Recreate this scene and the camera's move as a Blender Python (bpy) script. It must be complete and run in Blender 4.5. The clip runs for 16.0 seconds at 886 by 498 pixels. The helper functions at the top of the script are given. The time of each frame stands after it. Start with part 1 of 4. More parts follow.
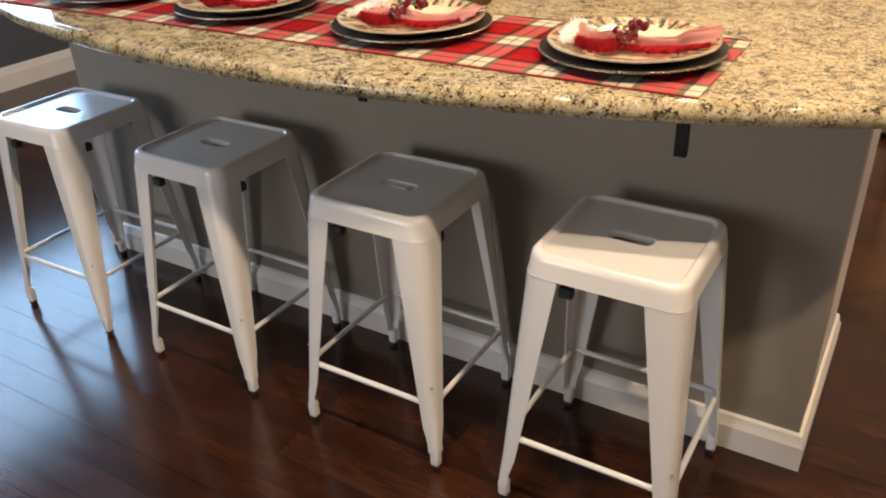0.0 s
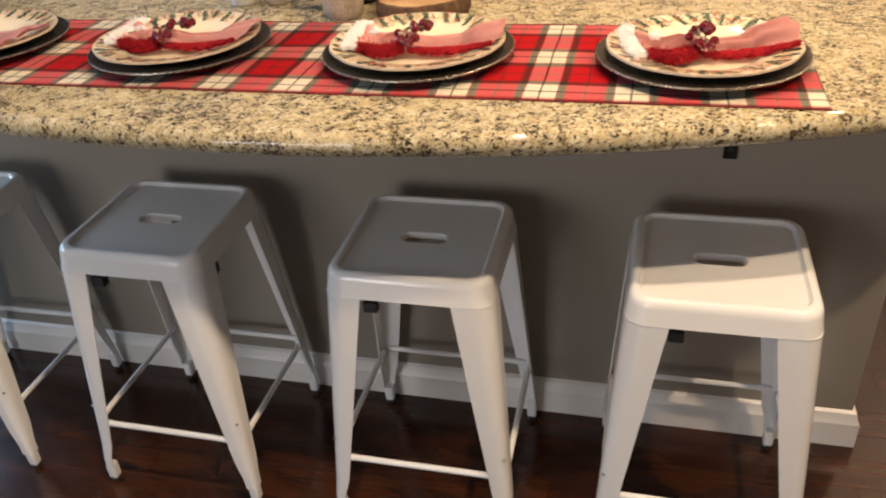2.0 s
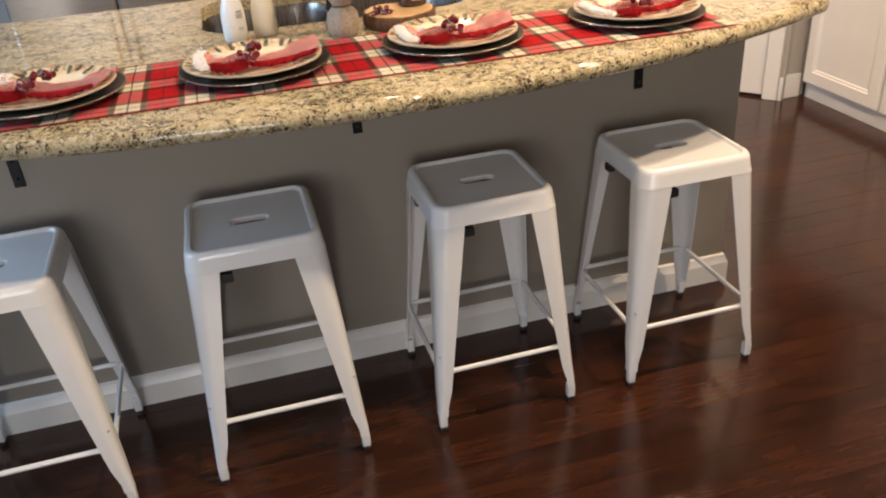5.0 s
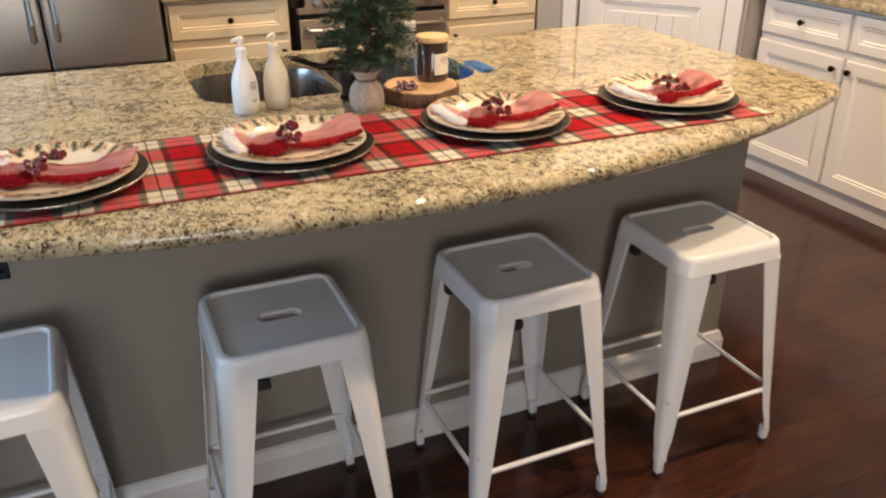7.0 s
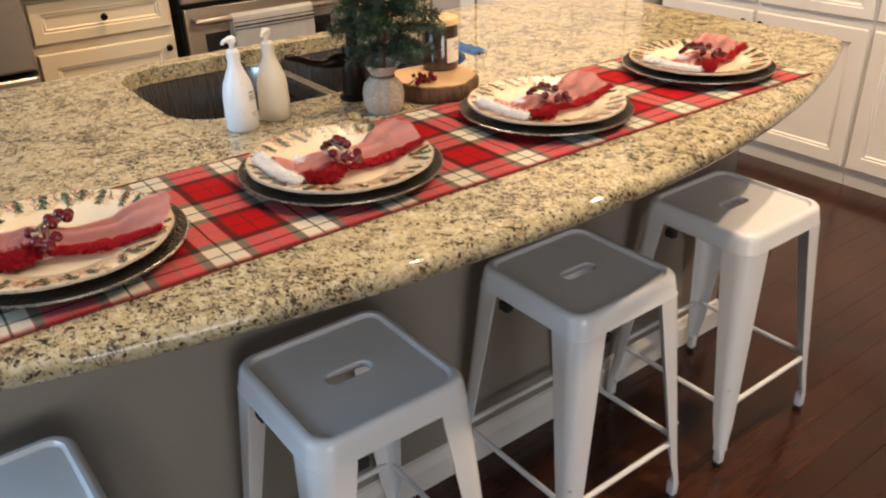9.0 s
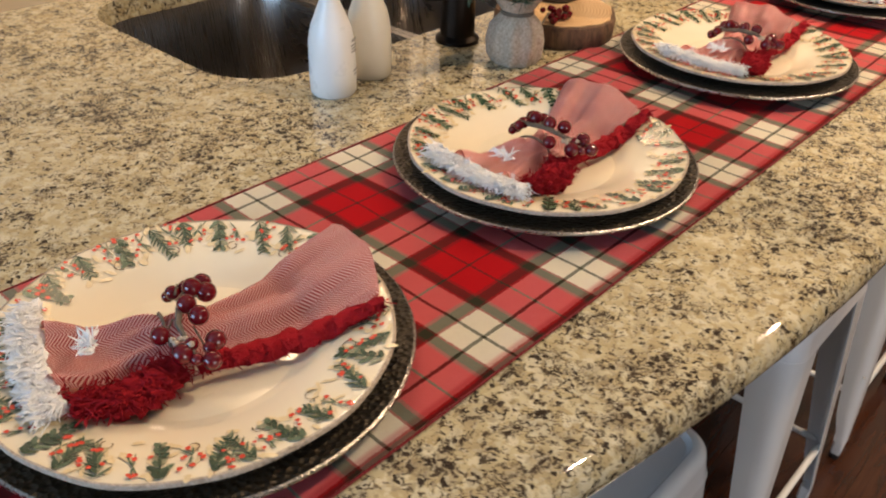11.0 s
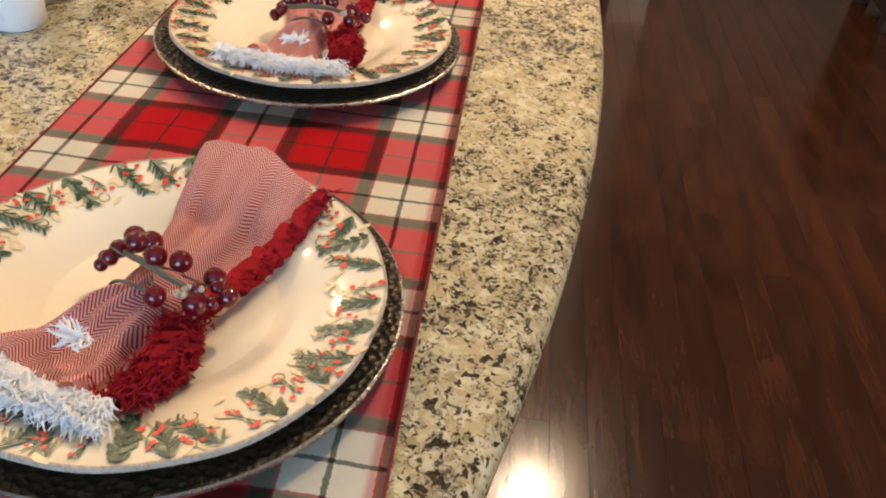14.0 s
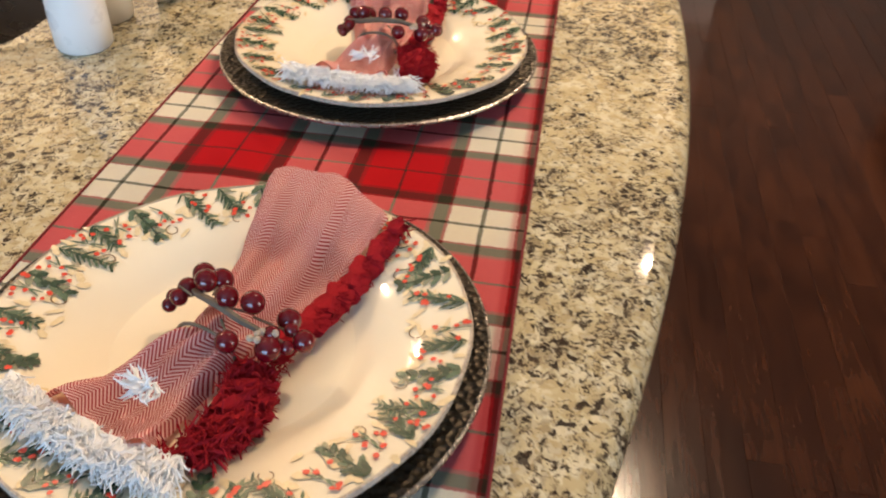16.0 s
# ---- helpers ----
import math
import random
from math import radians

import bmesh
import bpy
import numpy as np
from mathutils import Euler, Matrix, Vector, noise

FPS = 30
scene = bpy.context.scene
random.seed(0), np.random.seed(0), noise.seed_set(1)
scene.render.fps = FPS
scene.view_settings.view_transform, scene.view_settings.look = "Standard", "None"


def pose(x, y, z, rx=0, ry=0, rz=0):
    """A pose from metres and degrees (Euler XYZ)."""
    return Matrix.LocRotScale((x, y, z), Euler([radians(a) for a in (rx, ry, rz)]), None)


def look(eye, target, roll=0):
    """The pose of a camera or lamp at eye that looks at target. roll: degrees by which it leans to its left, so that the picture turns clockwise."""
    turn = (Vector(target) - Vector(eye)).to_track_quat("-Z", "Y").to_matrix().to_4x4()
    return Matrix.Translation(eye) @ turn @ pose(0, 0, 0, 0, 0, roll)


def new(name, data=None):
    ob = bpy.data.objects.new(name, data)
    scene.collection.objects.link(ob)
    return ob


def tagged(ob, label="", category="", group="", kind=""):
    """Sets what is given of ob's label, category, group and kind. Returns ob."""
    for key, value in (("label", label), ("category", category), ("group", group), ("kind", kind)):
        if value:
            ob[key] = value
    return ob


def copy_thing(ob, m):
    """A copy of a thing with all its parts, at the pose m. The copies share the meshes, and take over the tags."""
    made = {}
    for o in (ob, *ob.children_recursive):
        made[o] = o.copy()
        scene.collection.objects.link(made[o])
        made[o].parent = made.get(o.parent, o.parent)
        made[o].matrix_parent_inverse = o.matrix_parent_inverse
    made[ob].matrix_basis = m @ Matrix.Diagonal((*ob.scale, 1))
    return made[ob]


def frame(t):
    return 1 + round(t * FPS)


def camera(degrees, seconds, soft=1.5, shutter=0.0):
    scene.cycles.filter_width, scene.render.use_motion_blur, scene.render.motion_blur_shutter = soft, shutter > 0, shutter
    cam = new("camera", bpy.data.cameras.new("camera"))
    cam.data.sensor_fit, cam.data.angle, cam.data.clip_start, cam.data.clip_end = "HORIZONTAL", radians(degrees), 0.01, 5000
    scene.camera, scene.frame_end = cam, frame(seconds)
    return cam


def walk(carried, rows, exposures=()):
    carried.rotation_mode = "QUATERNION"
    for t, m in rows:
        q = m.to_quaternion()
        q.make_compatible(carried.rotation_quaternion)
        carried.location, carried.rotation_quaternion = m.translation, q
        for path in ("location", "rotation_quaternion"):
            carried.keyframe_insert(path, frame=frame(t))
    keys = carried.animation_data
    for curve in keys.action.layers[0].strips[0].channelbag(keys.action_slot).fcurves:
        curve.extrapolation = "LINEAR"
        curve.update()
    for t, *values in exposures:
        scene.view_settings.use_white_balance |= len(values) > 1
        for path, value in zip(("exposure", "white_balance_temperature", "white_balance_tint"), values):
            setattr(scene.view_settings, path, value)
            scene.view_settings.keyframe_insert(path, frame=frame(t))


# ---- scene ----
cam = camera(57.4, 16.0, soft=2.0, shutter=0.4)
PATH = [
    (0, (0.062, -1.545, 1.343), (-0.865, -0.065, 0.367), -2.2),
    (0.5, (-0.024, -1.508, 1.352), (-0.94, -0.029, 0.366), -2.2),
    (0.6, (-0.053, -1.512, 1.359), (-0.946, -0.021, 0.370), -2.9),
    (0.7, (-0.075, -1.499, 1.372), (-0.931, 0.013, 0.378), -4.0),
    (0.8, (-0.108, -1.508, 1.386), (-0.875, 0.057, 0.408), -4.9),
    (1, (-0.191, -1.528, 1.389), (-0.82, 0.116, 0.439), -4.7),
    (1.5, (-0.333, -1.52, 1.388), (-0.944, 0.081, 0.357), -4.5),
    (2, (-0.496, -1.455, 1.396), (-0.949, 0.171, 0.323), -4.2),
    (2.5, (-0.648, -1.455, 1.393), (-1.02, 0.199, 0.332), -3.6),
    (3, (-0.828, -1.559, 1.384), (-0.899, 0.134, 0.321), -3.9),
    (3.5, (-0.994, -1.716, 1.388), (-0.97, 0.031, 0.413), -5.5),
    (4, (-1.134, -1.888, 1.39), (-0.981, -0.112, 0.483), -3.8),
    (4.2, (-1.174, -1.977, 1.391), (-0.973, -0.214, 0.47), -4.2),
    (6.3, (-1.704, -1.9, 1.464), (-1.001, -0.282, 0.522), -0.4),
    (6.5, (-1.709, -1.861, 1.458), (-0.988, -0.239, 0.537), -0.1),
    (7, (-1.697, -1.691, 1.462), (-0.979, -0.041, 0.589), -0.0),
    (7.5, (-1.7, -1.553, 1.44), (-0.983, 0.105, 0.582), -0.6),
    (8, (-1.783, -1.423, 1.438), (-0.925, 0.155, 0.56), -1.9),
    (8.5, (-1.9, -1.32, 1.436), (-0.888, 0.15, 0.532), -2.0),
    (9, (-1.966, -1.227, 1.432), (-0.913, 0.195, 0.499), -1.5),
    (9.5, (-1.973, -1.04, 1.431), (-0.891, 0.379, 0.528), -1.4),
    (10, (-1.969, -0.822, 1.4), (-0.885, 0.569, 0.456), -0.2),
    (10.2, (-1.979, -0.768, 1.388), (-0.87, 0.569, 0.395), -0.1),
    (12.3, (-2.091, -0.387, 1.316), (-0.608, 0.111, 0.069), 6.4),
    (12.5, (-2.104, -0.376, 1.323), (-0.597, -0.034, 0.053), 5.9),
    (13, (-2.169, -0.356, 1.323), (-0.649, -0.125, 0.043), 4.1),
    (13.5, (-2.203, -0.333, 1.322), (-0.664, -0.218, 0.051), 5.9),
    (14, (-2.194, -0.332, 1.324), (-0.629, -0.256, 0.081), 6.1),
    (14.5, (-2.181, -0.339, 1.326), (-0.6, -0.244, 0.104), 5.0),
    (15, (-2.202, -0.337, 1.328), (-0.621, -0.216, 0.109), 3.1),
    (15.5, (-2.202, -0.33, 1.329), (-0.616, -0.171, 0.121), 1.3),
    (16, (-2.148, -0.307, 1.31), (-0.596, -0.089, 0.066), 2.3),
]
walk(cam, [(t, look(eye, target, roll)) for t, eye, target, roll in PATH], exposures=[(0, 0.30), (3.0, 0.32), (4.0, 0.38), (6.5, 0.42), (7.0, 0.31), (8.0, 0.27), (9.0, 0.29), (9.5, 0.22), (10.0, 0.06), (12.0, 0.06), (12.5, 0.16), (13.0, 0.25), (16.0, 0.30)])

# ---------------------------------------------------------------- light
world = bpy.data.worlds.new("world")
scene.world = world
world.use_nodes = True
wn, wl = world.node_tree.nodes, world.node_tree.links
sky = wn.new("ShaderNodeTexSky")
sky.sky_type, sky.sun_disc = "NISHITA", False
sky.sun_elevation, sky.sun_rotation = radians(35), radians(200)
wl.new(sky.outputs[0], wn["Background"].inputs[0])
wn["Background"].inputs[1].default_value = 0.12

CEIL = 2.74
CANS = [(0.54, 1.45), (-0.64, 1.41), (0.68, -0.84), (-0.60, -0.85)]


def area_lamp(name, m, sx, sy, watts, colour, shape="RECTANGLE"):
    data = bpy.data.lights.new(name, "AREA")
    data.shape, data.size, data.size_y, data.energy, data.color = shape, sx, sy, watts, colour
    ob = new(name, data)
    ob.matrix_world = m
    return ob


for (cx, cy), watts in zip(CANS, (21, 31, 39, 31)):
    area_lamp("can_lamp", pose(cx, cy, CEIL - 0.012), 0.085, 0.085, watts, (1.0, 0.69, 0.42) if cy > 0 else (1.0, 0.74, 0.50), "DISK")
# daylight standing in the window openings
area_lamp("window_lamp", pose(-4.25, 0.30, 1.56, 0, -90, 0), 1.1, 1.95, 53, (0.42, 0.67, 1.0))
area_lamp("window_lamp", pose(-2.6, -4.55, 1.30, 90, 0, 0), 1.7, 1.6, 41, (0.92, 0.90, 0.93))

# ---------------------------------------------------------------- materials


class Nodes:
    def __init__(self, name):
        self.mat = bpy.data.materials.new(name)
        self.mat.use_nodes = True
        self.n, self.l = self.mat.node_tree.nodes, self.mat.node_tree.links
        self.b = self.n["Principled BSDF"]

    def add(self, kind, **values):
        node = self.n.new(kind)
        for key, value in values.items():
            node.inputs[key.replace("_", " ")].default_value = value
        return node

    def link(self, a, b):
        self.l.new(a, b)

    def coords(self, scale=(1, 1, 1), out="Object"):
        c, m = self.n.new("ShaderNodeTexCoord"), self.n.new("ShaderNodeMapping")
        m.inputs["Scale"].default_value = scale
        self.link(c.outputs[out], m.inputs[0])
        return m.outputs[0]

    def noise(self, vec, scale, detail=3.0, rough=0.55, distort=0.0):
        t = self.add("ShaderNodeTexNoise", Scale=scale, Detail=detail, Roughness=rough, Distortion=distort)
        self.link(vec, t.inputs["Vector"])
        return t.outputs["Fac"]

    def ramp(self, fac, stops):
        r = self.n.new("ShaderNodeValToRGB")
        e = r.color_ramp.elements
        while len(e) < len(stops):
            e.new(0.5)
        for el, (p, c) in zip(e, stops):
            el.position, el.color = p, (*c, 1) if len(c) == 3 else c
        self.link(fac, r.inputs[0])
        return r.outputs[0]

    def mix(self, fac, a, b, mode="MIX"):
        m = self.n.new("ShaderNodeMix")
        m.data_type, m.blend_type = "RGBA", mode
        for sock, v in ((m.inputs[0], fac), (m.inputs[6], a), (m.inputs[7], b)):
            if isinstance(v, (int, float)):
                sock.default_value = v
            elif isinstance(v, tuple):
                sock.default_value = (*v, 1)
            else:
                self.link(v, sock)
        return m.outputs[2]

    def math(self, op, a, b=0.0, c=0.0):
        m = self.n.new("ShaderNodeMath")
        m.operation = op
        for sock, v in zip(m.inputs, (a, b, c)):
            if isinstance(v, (int, float)):
                sock.default_value = v
            else:
                self.link(v, sock)
        return m.outputs[0]

    def bump(self, height, strength=0.3, dist=0.001):
        b = self.add("ShaderNodeBump", Strength=strength, Distance=dist)
        self.link(height, b.inputs["Height"])
        self.link(b.outputs[0], self.b.inputs["Normal"])

    def set(self, colour=None, rough=None, metal=None, **more):
        for key, v in (("Base Color", colour), ("Roughness", rough), ("Metallic", metal), *((k.replace("_", " "), v) for k, v in more.items())):
            if v is None:
                continue
            if isinstance(v, (int, float)):
                self.b.inputs[key].default_value = v
            elif isinstance(v, tuple):
                self.b.inputs[key].default_value = (*v, 1)
            else:
                self.link(v, self.b.inputs[key])
        return self


def plain(name, colour, rough=0.5, metal=0.0, vary=0.12, scale=9.0, fine=0.25, dist=0.0006, **more):
    """A painted, glazed or cast surface with faint blotches and fine relief."""
    k = Nodes(name)
    v = k.coords()
    blot = k.noise(v, scale, 4)
    col = k.mix(blot, tuple(c * (1 - vary) for c in colour), tuple(min(1, c * (1 + vary)) for c in colour))
    r = k.math("ADD", k.math("MULTIPLY", k.noise(v, scale * 3.1, 3), 0.2), rough - 0.1)
    k.set(col, r, metal, **more)
    k.bump(k.noise(v, scale * 40, 3), fine, dist)
    return k.mat


# table runner's extent on the counter
RX0, RX1, RY0, RY1 = -2.065, -0.236, -0.2985, 0.070


def granite_material():
    """Cream ground with grey quartz and tan clouds, and ragged dark flecks that gather in drifts."""
    k = Nodes("granite")
    v = k.coords()
    wob = k.n.new("ShaderNodeTexNoise")
    wob.inputs["Scale"].default_value, wob.inputs["Detail"].default_value = 110, 5
    k.link(v, wob.inputs["Vector"])
    off = k.n.new("ShaderNodeVectorMath")
    off.operation = "MULTIPLY_ADD"
    k.link(wob.outputs["Color"], off.inputs[0])
    off.inputs[1].default_value = (0.016, 0.016, 0.016)
    k.link(v, off.inputs[2])
    w = off.outputs[0]

    def cells(scale):
        t = k.add("ShaderNodeTexVoronoi", Scale=scale)
        k.link(w, t.inputs["Vector"])
        sp = k.n.new("ShaderNodeSeparateColor")
        k.link(t.outputs["Color"], sp.inputs[0])
        return sp.outputs

    drift = k.noise(v, 9, 3, 0.6, 0.6)
    lump = k.noise(v, 34, 3, 0.6, 0.5)
    big, mid, small = cells(120.0), cells(230.0), cells(430.0)
    # ground crystals
    col = k.ramp(big[0], [(0.0, (0.370, 0.292, 0.158)), (0.30, (0.430, 0.355, 0.200)), (0.62, (0.485, 0.412, 0.250)), (1.0, (0.560, 0.502, 0.345))])
    col = k.mix(k.math("MULTIPLY", k.ramp(mid[1], [(0.66, (0, 0, 0)), (0.84, (1, 1, 1))]), 0.45), col, (0.50, 0.465, 0.355))
    grey = k.ramp(k.math("ADD", lump, k.math("MULTIPLY", k.math("SUBTRACT", drift, 0.5), 0.5)), [(0.50, (0, 0, 0)), (0.68, (1, 1, 1))])
    col = k.mix(k.math("MULTIPLY", grey, 0.45), col, (0.215, 0.188, 0.130))
    # dark flecks, denser where the drift runs
    lean = k.math("MULTIPLY", k.math("SUBTRACT", k.math("ADD", k.math("MULTIPLY", drift, 0.45), k.math("MULTIPLY", lump, 0.55)), 0.5), 0.9)
    tan = k.ramp(k.math("ADD", mid[0], lean), [(0.84, (0, 0, 0)), (0.90, (1, 1, 1))])
    col = k.mix(k.math("MULTIPLY", tan, 0.42), col, (0.150, 0.108, 0.056))
    rag = k.noise(w, 120, 4, 0.62, 1.4)
    vein = k.ramp(k.math("ADD", rag, k.math("MULTIPLY", lean, 0.50)), [(0.578, (0, 0, 0)), (0.600, (1, 1, 1))])
    col = k.mix(k.math("MULTIPLY", vein, 0.92), col, (0.036, 0.024, 0.015))
    dark = k.ramp(k.math("ADD", mid[2], lean), [(0.905, (0, 0, 0)), (0.93, (1, 1, 1))])
    col = k.mix(k.math("MULTIPLY", dark, 0.95), col, (0.024, 0.016, 0.011))
    speck = k.ramp(k.math("ADD", small[1], k.math("MULTIPLY", lean, 0.6)), [(0.90, (0, 0, 0)), (0.94, (1, 1, 1))])
    col = k.mix(k.math("MULTIPLY", speck, 0.8), col, (0.060, 0.040, 0.024))
    k.set(col, k.math("ADD", k.math("MULTIPLY", wob.outputs["Fac"], 0.04), 0.02), Specular_IOR_Level=0.38)
    return k.mat


def wood_floor_material(name, seed_out, kind):
    k = Nodes(name)
    geo = k.n.new(kind)
    rnd = geo.outputs[seed_out]
    c = k.n.new("ShaderNodeTexCoord")
    comb = k.n.new("ShaderNodeCombineXYZ")
    k.link(k.math("MULTIPLY", rnd, 37.0), comb.inputs[2])
    k.link(k.math("MULTIPLY", rnd, 11.0), comb.inputs[0])
    addv = k.n.new("ShaderNodeVectorMath")
    g2 = k.n.new("ShaderNodeNewGeometry")
    k.link(g2.outputs["Position"], addv.inputs[0])
    k.link(comb.outputs[0], addv.inputs[1])
    m = k.n.new("ShaderNodeMapping")
    m.inputs["Scale"].default_value = (1.6, 22, 22)
    k.link(addv.outputs[0], m.inputs[0])
    grain = k.noise(m.outputs[0], 3.0, 6, 0.65, 1.2)
    m2 = k.n.new("ShaderNodeMapping")
    m2.inputs["Scale"].default_value = (3.2, 9, 9)
    k.link(addv.outputs[0], m2.inputs[0])
    knot = k.noise(m2.outputs[0], 0.9, 2)
    a = k.ramp(rnd, [(0.0, (0.032, 0.0096, 0.0040)), (0.45, (0.043, 0.0130, 0.0052)), (0.8, (0.052, 0.0160, 0.0062)), (1.0, (0.064, 0.0205, 0.0080))])
    col = k.mix(k.ramp(grain, [(0.35, (0, 0, 0)), (0.65, (1, 1, 1))]), k.mix(0.72, a, (0.014, 0.005, 0.003)), a)
    blotch = k.noise(m2.outputs[0], 0.9, 5, 0.6, 1.0)
    col = k.mix(k.ramp(blotch, [(0.30, (1, 1, 1)), (0.52, (0, 0, 0))]), col, k.mix(0.5, col, (0.012, 0.0045, 0.003)))
    col = k.mix(k.math("MULTIPLY", k.ramp(blotch, [(0.45, (0, 0, 0)), (0.75, (1, 1, 1))]), 0.5), col, (0.074, 0.0235, 0.0090))
    col = k.mix(k.ramp(knot, [(0.70, (0, 0, 0)), (0.78, (1, 1, 1))]), col, (0.014, 0.006, 0.004))
    k.set(col, k.math("ADD", k.math("MULTIPLY", grain, 0.14), 0.10), Specular_IOR_Level=0.5)
    k.bump(grain, 0.12, 0.0008)
    return k.mat


def plaid_material(px, py, ox, oy):
    """Woven tartan: the colour of warp and weft mixed thread by thread."""
    k = Nodes("plaid_cotton")
    c = k.n.new("ShaderNodeTexCoord")
    wob = k.n.new("ShaderNodeTexNoise")
    wob.inputs["Scale"].default_value = 9
    k.link(c.outputs["Object"], wob.inputs["Vector"])
    sep = k.n.new("ShaderNodeSeparateXYZ")
    k.link(c.outputs["Object"], sep.inputs[0])
    cream, red, green, wine = (0.97, 0.92, 0.76), (0.64, 0.005, 0.012), (0.040, 0.048, 0.026), (0.30, 0.030, 0.028)

    fray = k.noise(c.outputs["Object"], 420, 2)

    def sett(coord, period, origin):
        w = k.math("ADD", k.math("MULTIPLY", k.math("SUBTRACT", wob.outputs["Fac"], 0.5), 0.006), k.math("MULTIPLY", k.math("SUBTRACT", fray, 0.5), 0.0028))
        f = k.math("FRACT", k.math("ADD", k.math("DIVIDE", k.math("ADD", k.math("SUBTRACT", coord, origin), w), period), 100.5))
        d = k.math("ABSOLUTE", k.math("SUBTRACT", f, 0.5))  # 0 in the middle of white, 0.5 in the middle of red
        r = k.n.new("ShaderNodeValToRGB")
        r.color_ramp.interpolation = "CONSTANT"
        e = r.color_ramp.elements
        for pos, col in ((0.011, cream), (0.178, wine), (0.195, green), (0.265, wine), (0.288, red), (0.492, green)):
            e.new(pos).color = (*col, 1)
        e[0].position, e[0].color = 0.0, (*green, 1)
        e[-1].position, e[-1].color = 1.0, (*green, 1)
        k.link(d, r.inputs[0])
        return r.outputs[0]

    warp, weft = sett(sep.outputs[0], px, ox), sett(sep.outputs[1], py, oy)
    s = k.math("SINE", k.math("MULTIPLY", k.math("ADD", sep.outputs[0], sep.outputs[1]), 2 * math.pi / 0.0022))
    twill = k.math("ADD", k.math("MULTIPLY", s, 0.16), 0.5)
    gm = k.n.new("ShaderNodeGamma")
    gm.inputs[1].default_value = 0.5
    k.link(k.mix(1.0, warp, weft, "MULTIPLY"), gm.inputs[0])
    col = k.mix(0.22, gm.outputs[0], k.mix(twill, warp, weft))
    band = k.ramp(k.math("SUBTRACT", (RY0 + RY1) / 2, sep.outputs[1]), [((RY1 - RY0) / 2 - 0.0125, (0, 0, 0)), ((RY1 - RY0) / 2 - 0.0105, (1, 1, 1))])
    col = k.mix(k.math("MULTIPLY", band, 0.5), col, k.mix(1.0, col, (0.62, 0.05, 0.055), "MULTIPLY"))
    col = k.mix(k.math("MULTIPLY", k.noise(c.outputs["Object"], 260, 2), 0.08), col, (0.25, 0.03, 0.02))
    k.set(col, 0.9, Sheen_Weight=0.03, Specular_IOR_Level=0.15)
    k.bump(k.noise(c.outputs["Object"], 700, 2), 0.2, 0.0004)
    return k.mat


def herringbone_material():
    """Pink and white herringbone weave."""
    k = Nodes("herringbone_cotton")
    uv = k.n.new("ShaderNodeUVMap")
    sep = k.n.new("ShaderNodeSeparateXYZ")
    k.link(uv.outputs[0], sep.inputs[0])
    zig = k.math("PINGPONG", sep.outputs[1], 0.0068)
    f = k.math("SINE", k.math("MULTIPLY", k.math("ADD", sep.outputs[0], zig), 2 * math.pi / 0.0025))
    line = k.ramp(k.math("ADD", k.math("MULTIPLY", f, 0.5), 0.5), [(0.36, (0.50, 0.060, 0.066)), (0.60, (0.95, 0.68, 0.62))])
    tc = k.coords()
    col = k.mix(k.math("MULTIPLY", k.noise(tc, 40, 3), 0.14), line, (0.66, 0.20, 0.14))
    k.set(col, 0.92, Sheen_Weight=0.05, Specular_IOR_Level=0.2)
    k.bump(f, 0.25, 0.0004)
    return k.mat


def hammered_material():
    k = Nodes("hammered_pewter")
    v = k.coords()
    t = k.add("ShaderNodeTexVoronoi", Scale=190.0)
    k.link(v, t.inputs["Vector"])
    col = k.mix(k.noise(v, 30, 3), (0.026, 0.022, 0.018), (0.074, 0.058, 0.038))
    k.set(col, 0.42, 0.85)
    k.bump(t.outputs["Distance"], 1.0, 0.0030)
    return k.mat


def steel_material(name, tone, rough, streak=(1, 1, 90), aniso=0.0):
    k = Nodes(name)
    v = k.coords(streak)
    g = k.noise(v, 12, 4)
    k.set(k.mix(g, tuple(c * 0.85 for c in tone), tone), k.math("ADD", k.math("MULTIPLY", g, 0.16), rough - 0.08), 1.0, Anisotropic=aniso, Anisotropic_Rotation=0.25)
    tan = k.n.new("ShaderNodeTangent")
    tan.direction_type, tan.axis = "RADIAL", "Z"
    k.link(tan.outputs[0], k.b.inputs["Tangent"])
    return k.mat


def bark_material(name, a, b, scale, stretch=(1, 1, 1), rough=0.85):
    k = Nodes(name)
    v = k.coords(stretch)
    g = k.noise(v, scale, 5, 0.65, 0.8)
    k.set(k.ramp(g, [(0.32, a), (0.66, b)]), rough)
    k.bump(g, 0.6, 0.003)
    return k.mat


def ring_wood_material():
    k = Nodes("cut_wood")
    w = k.add("ShaderNodeTexWave", Scale=60.0, Distortion=3.0, Detail=3.0)
    w.wave_type, w.rings_direction = "RINGS", "Z"
    k.link(k.coords(), w.inputs["Vector"])
    k.set(k.mix(w.outputs["Fac"], (0.42, 0.24, 0.10), (0.62, 0.42, 0.22)), 0.6)
    return k.mat


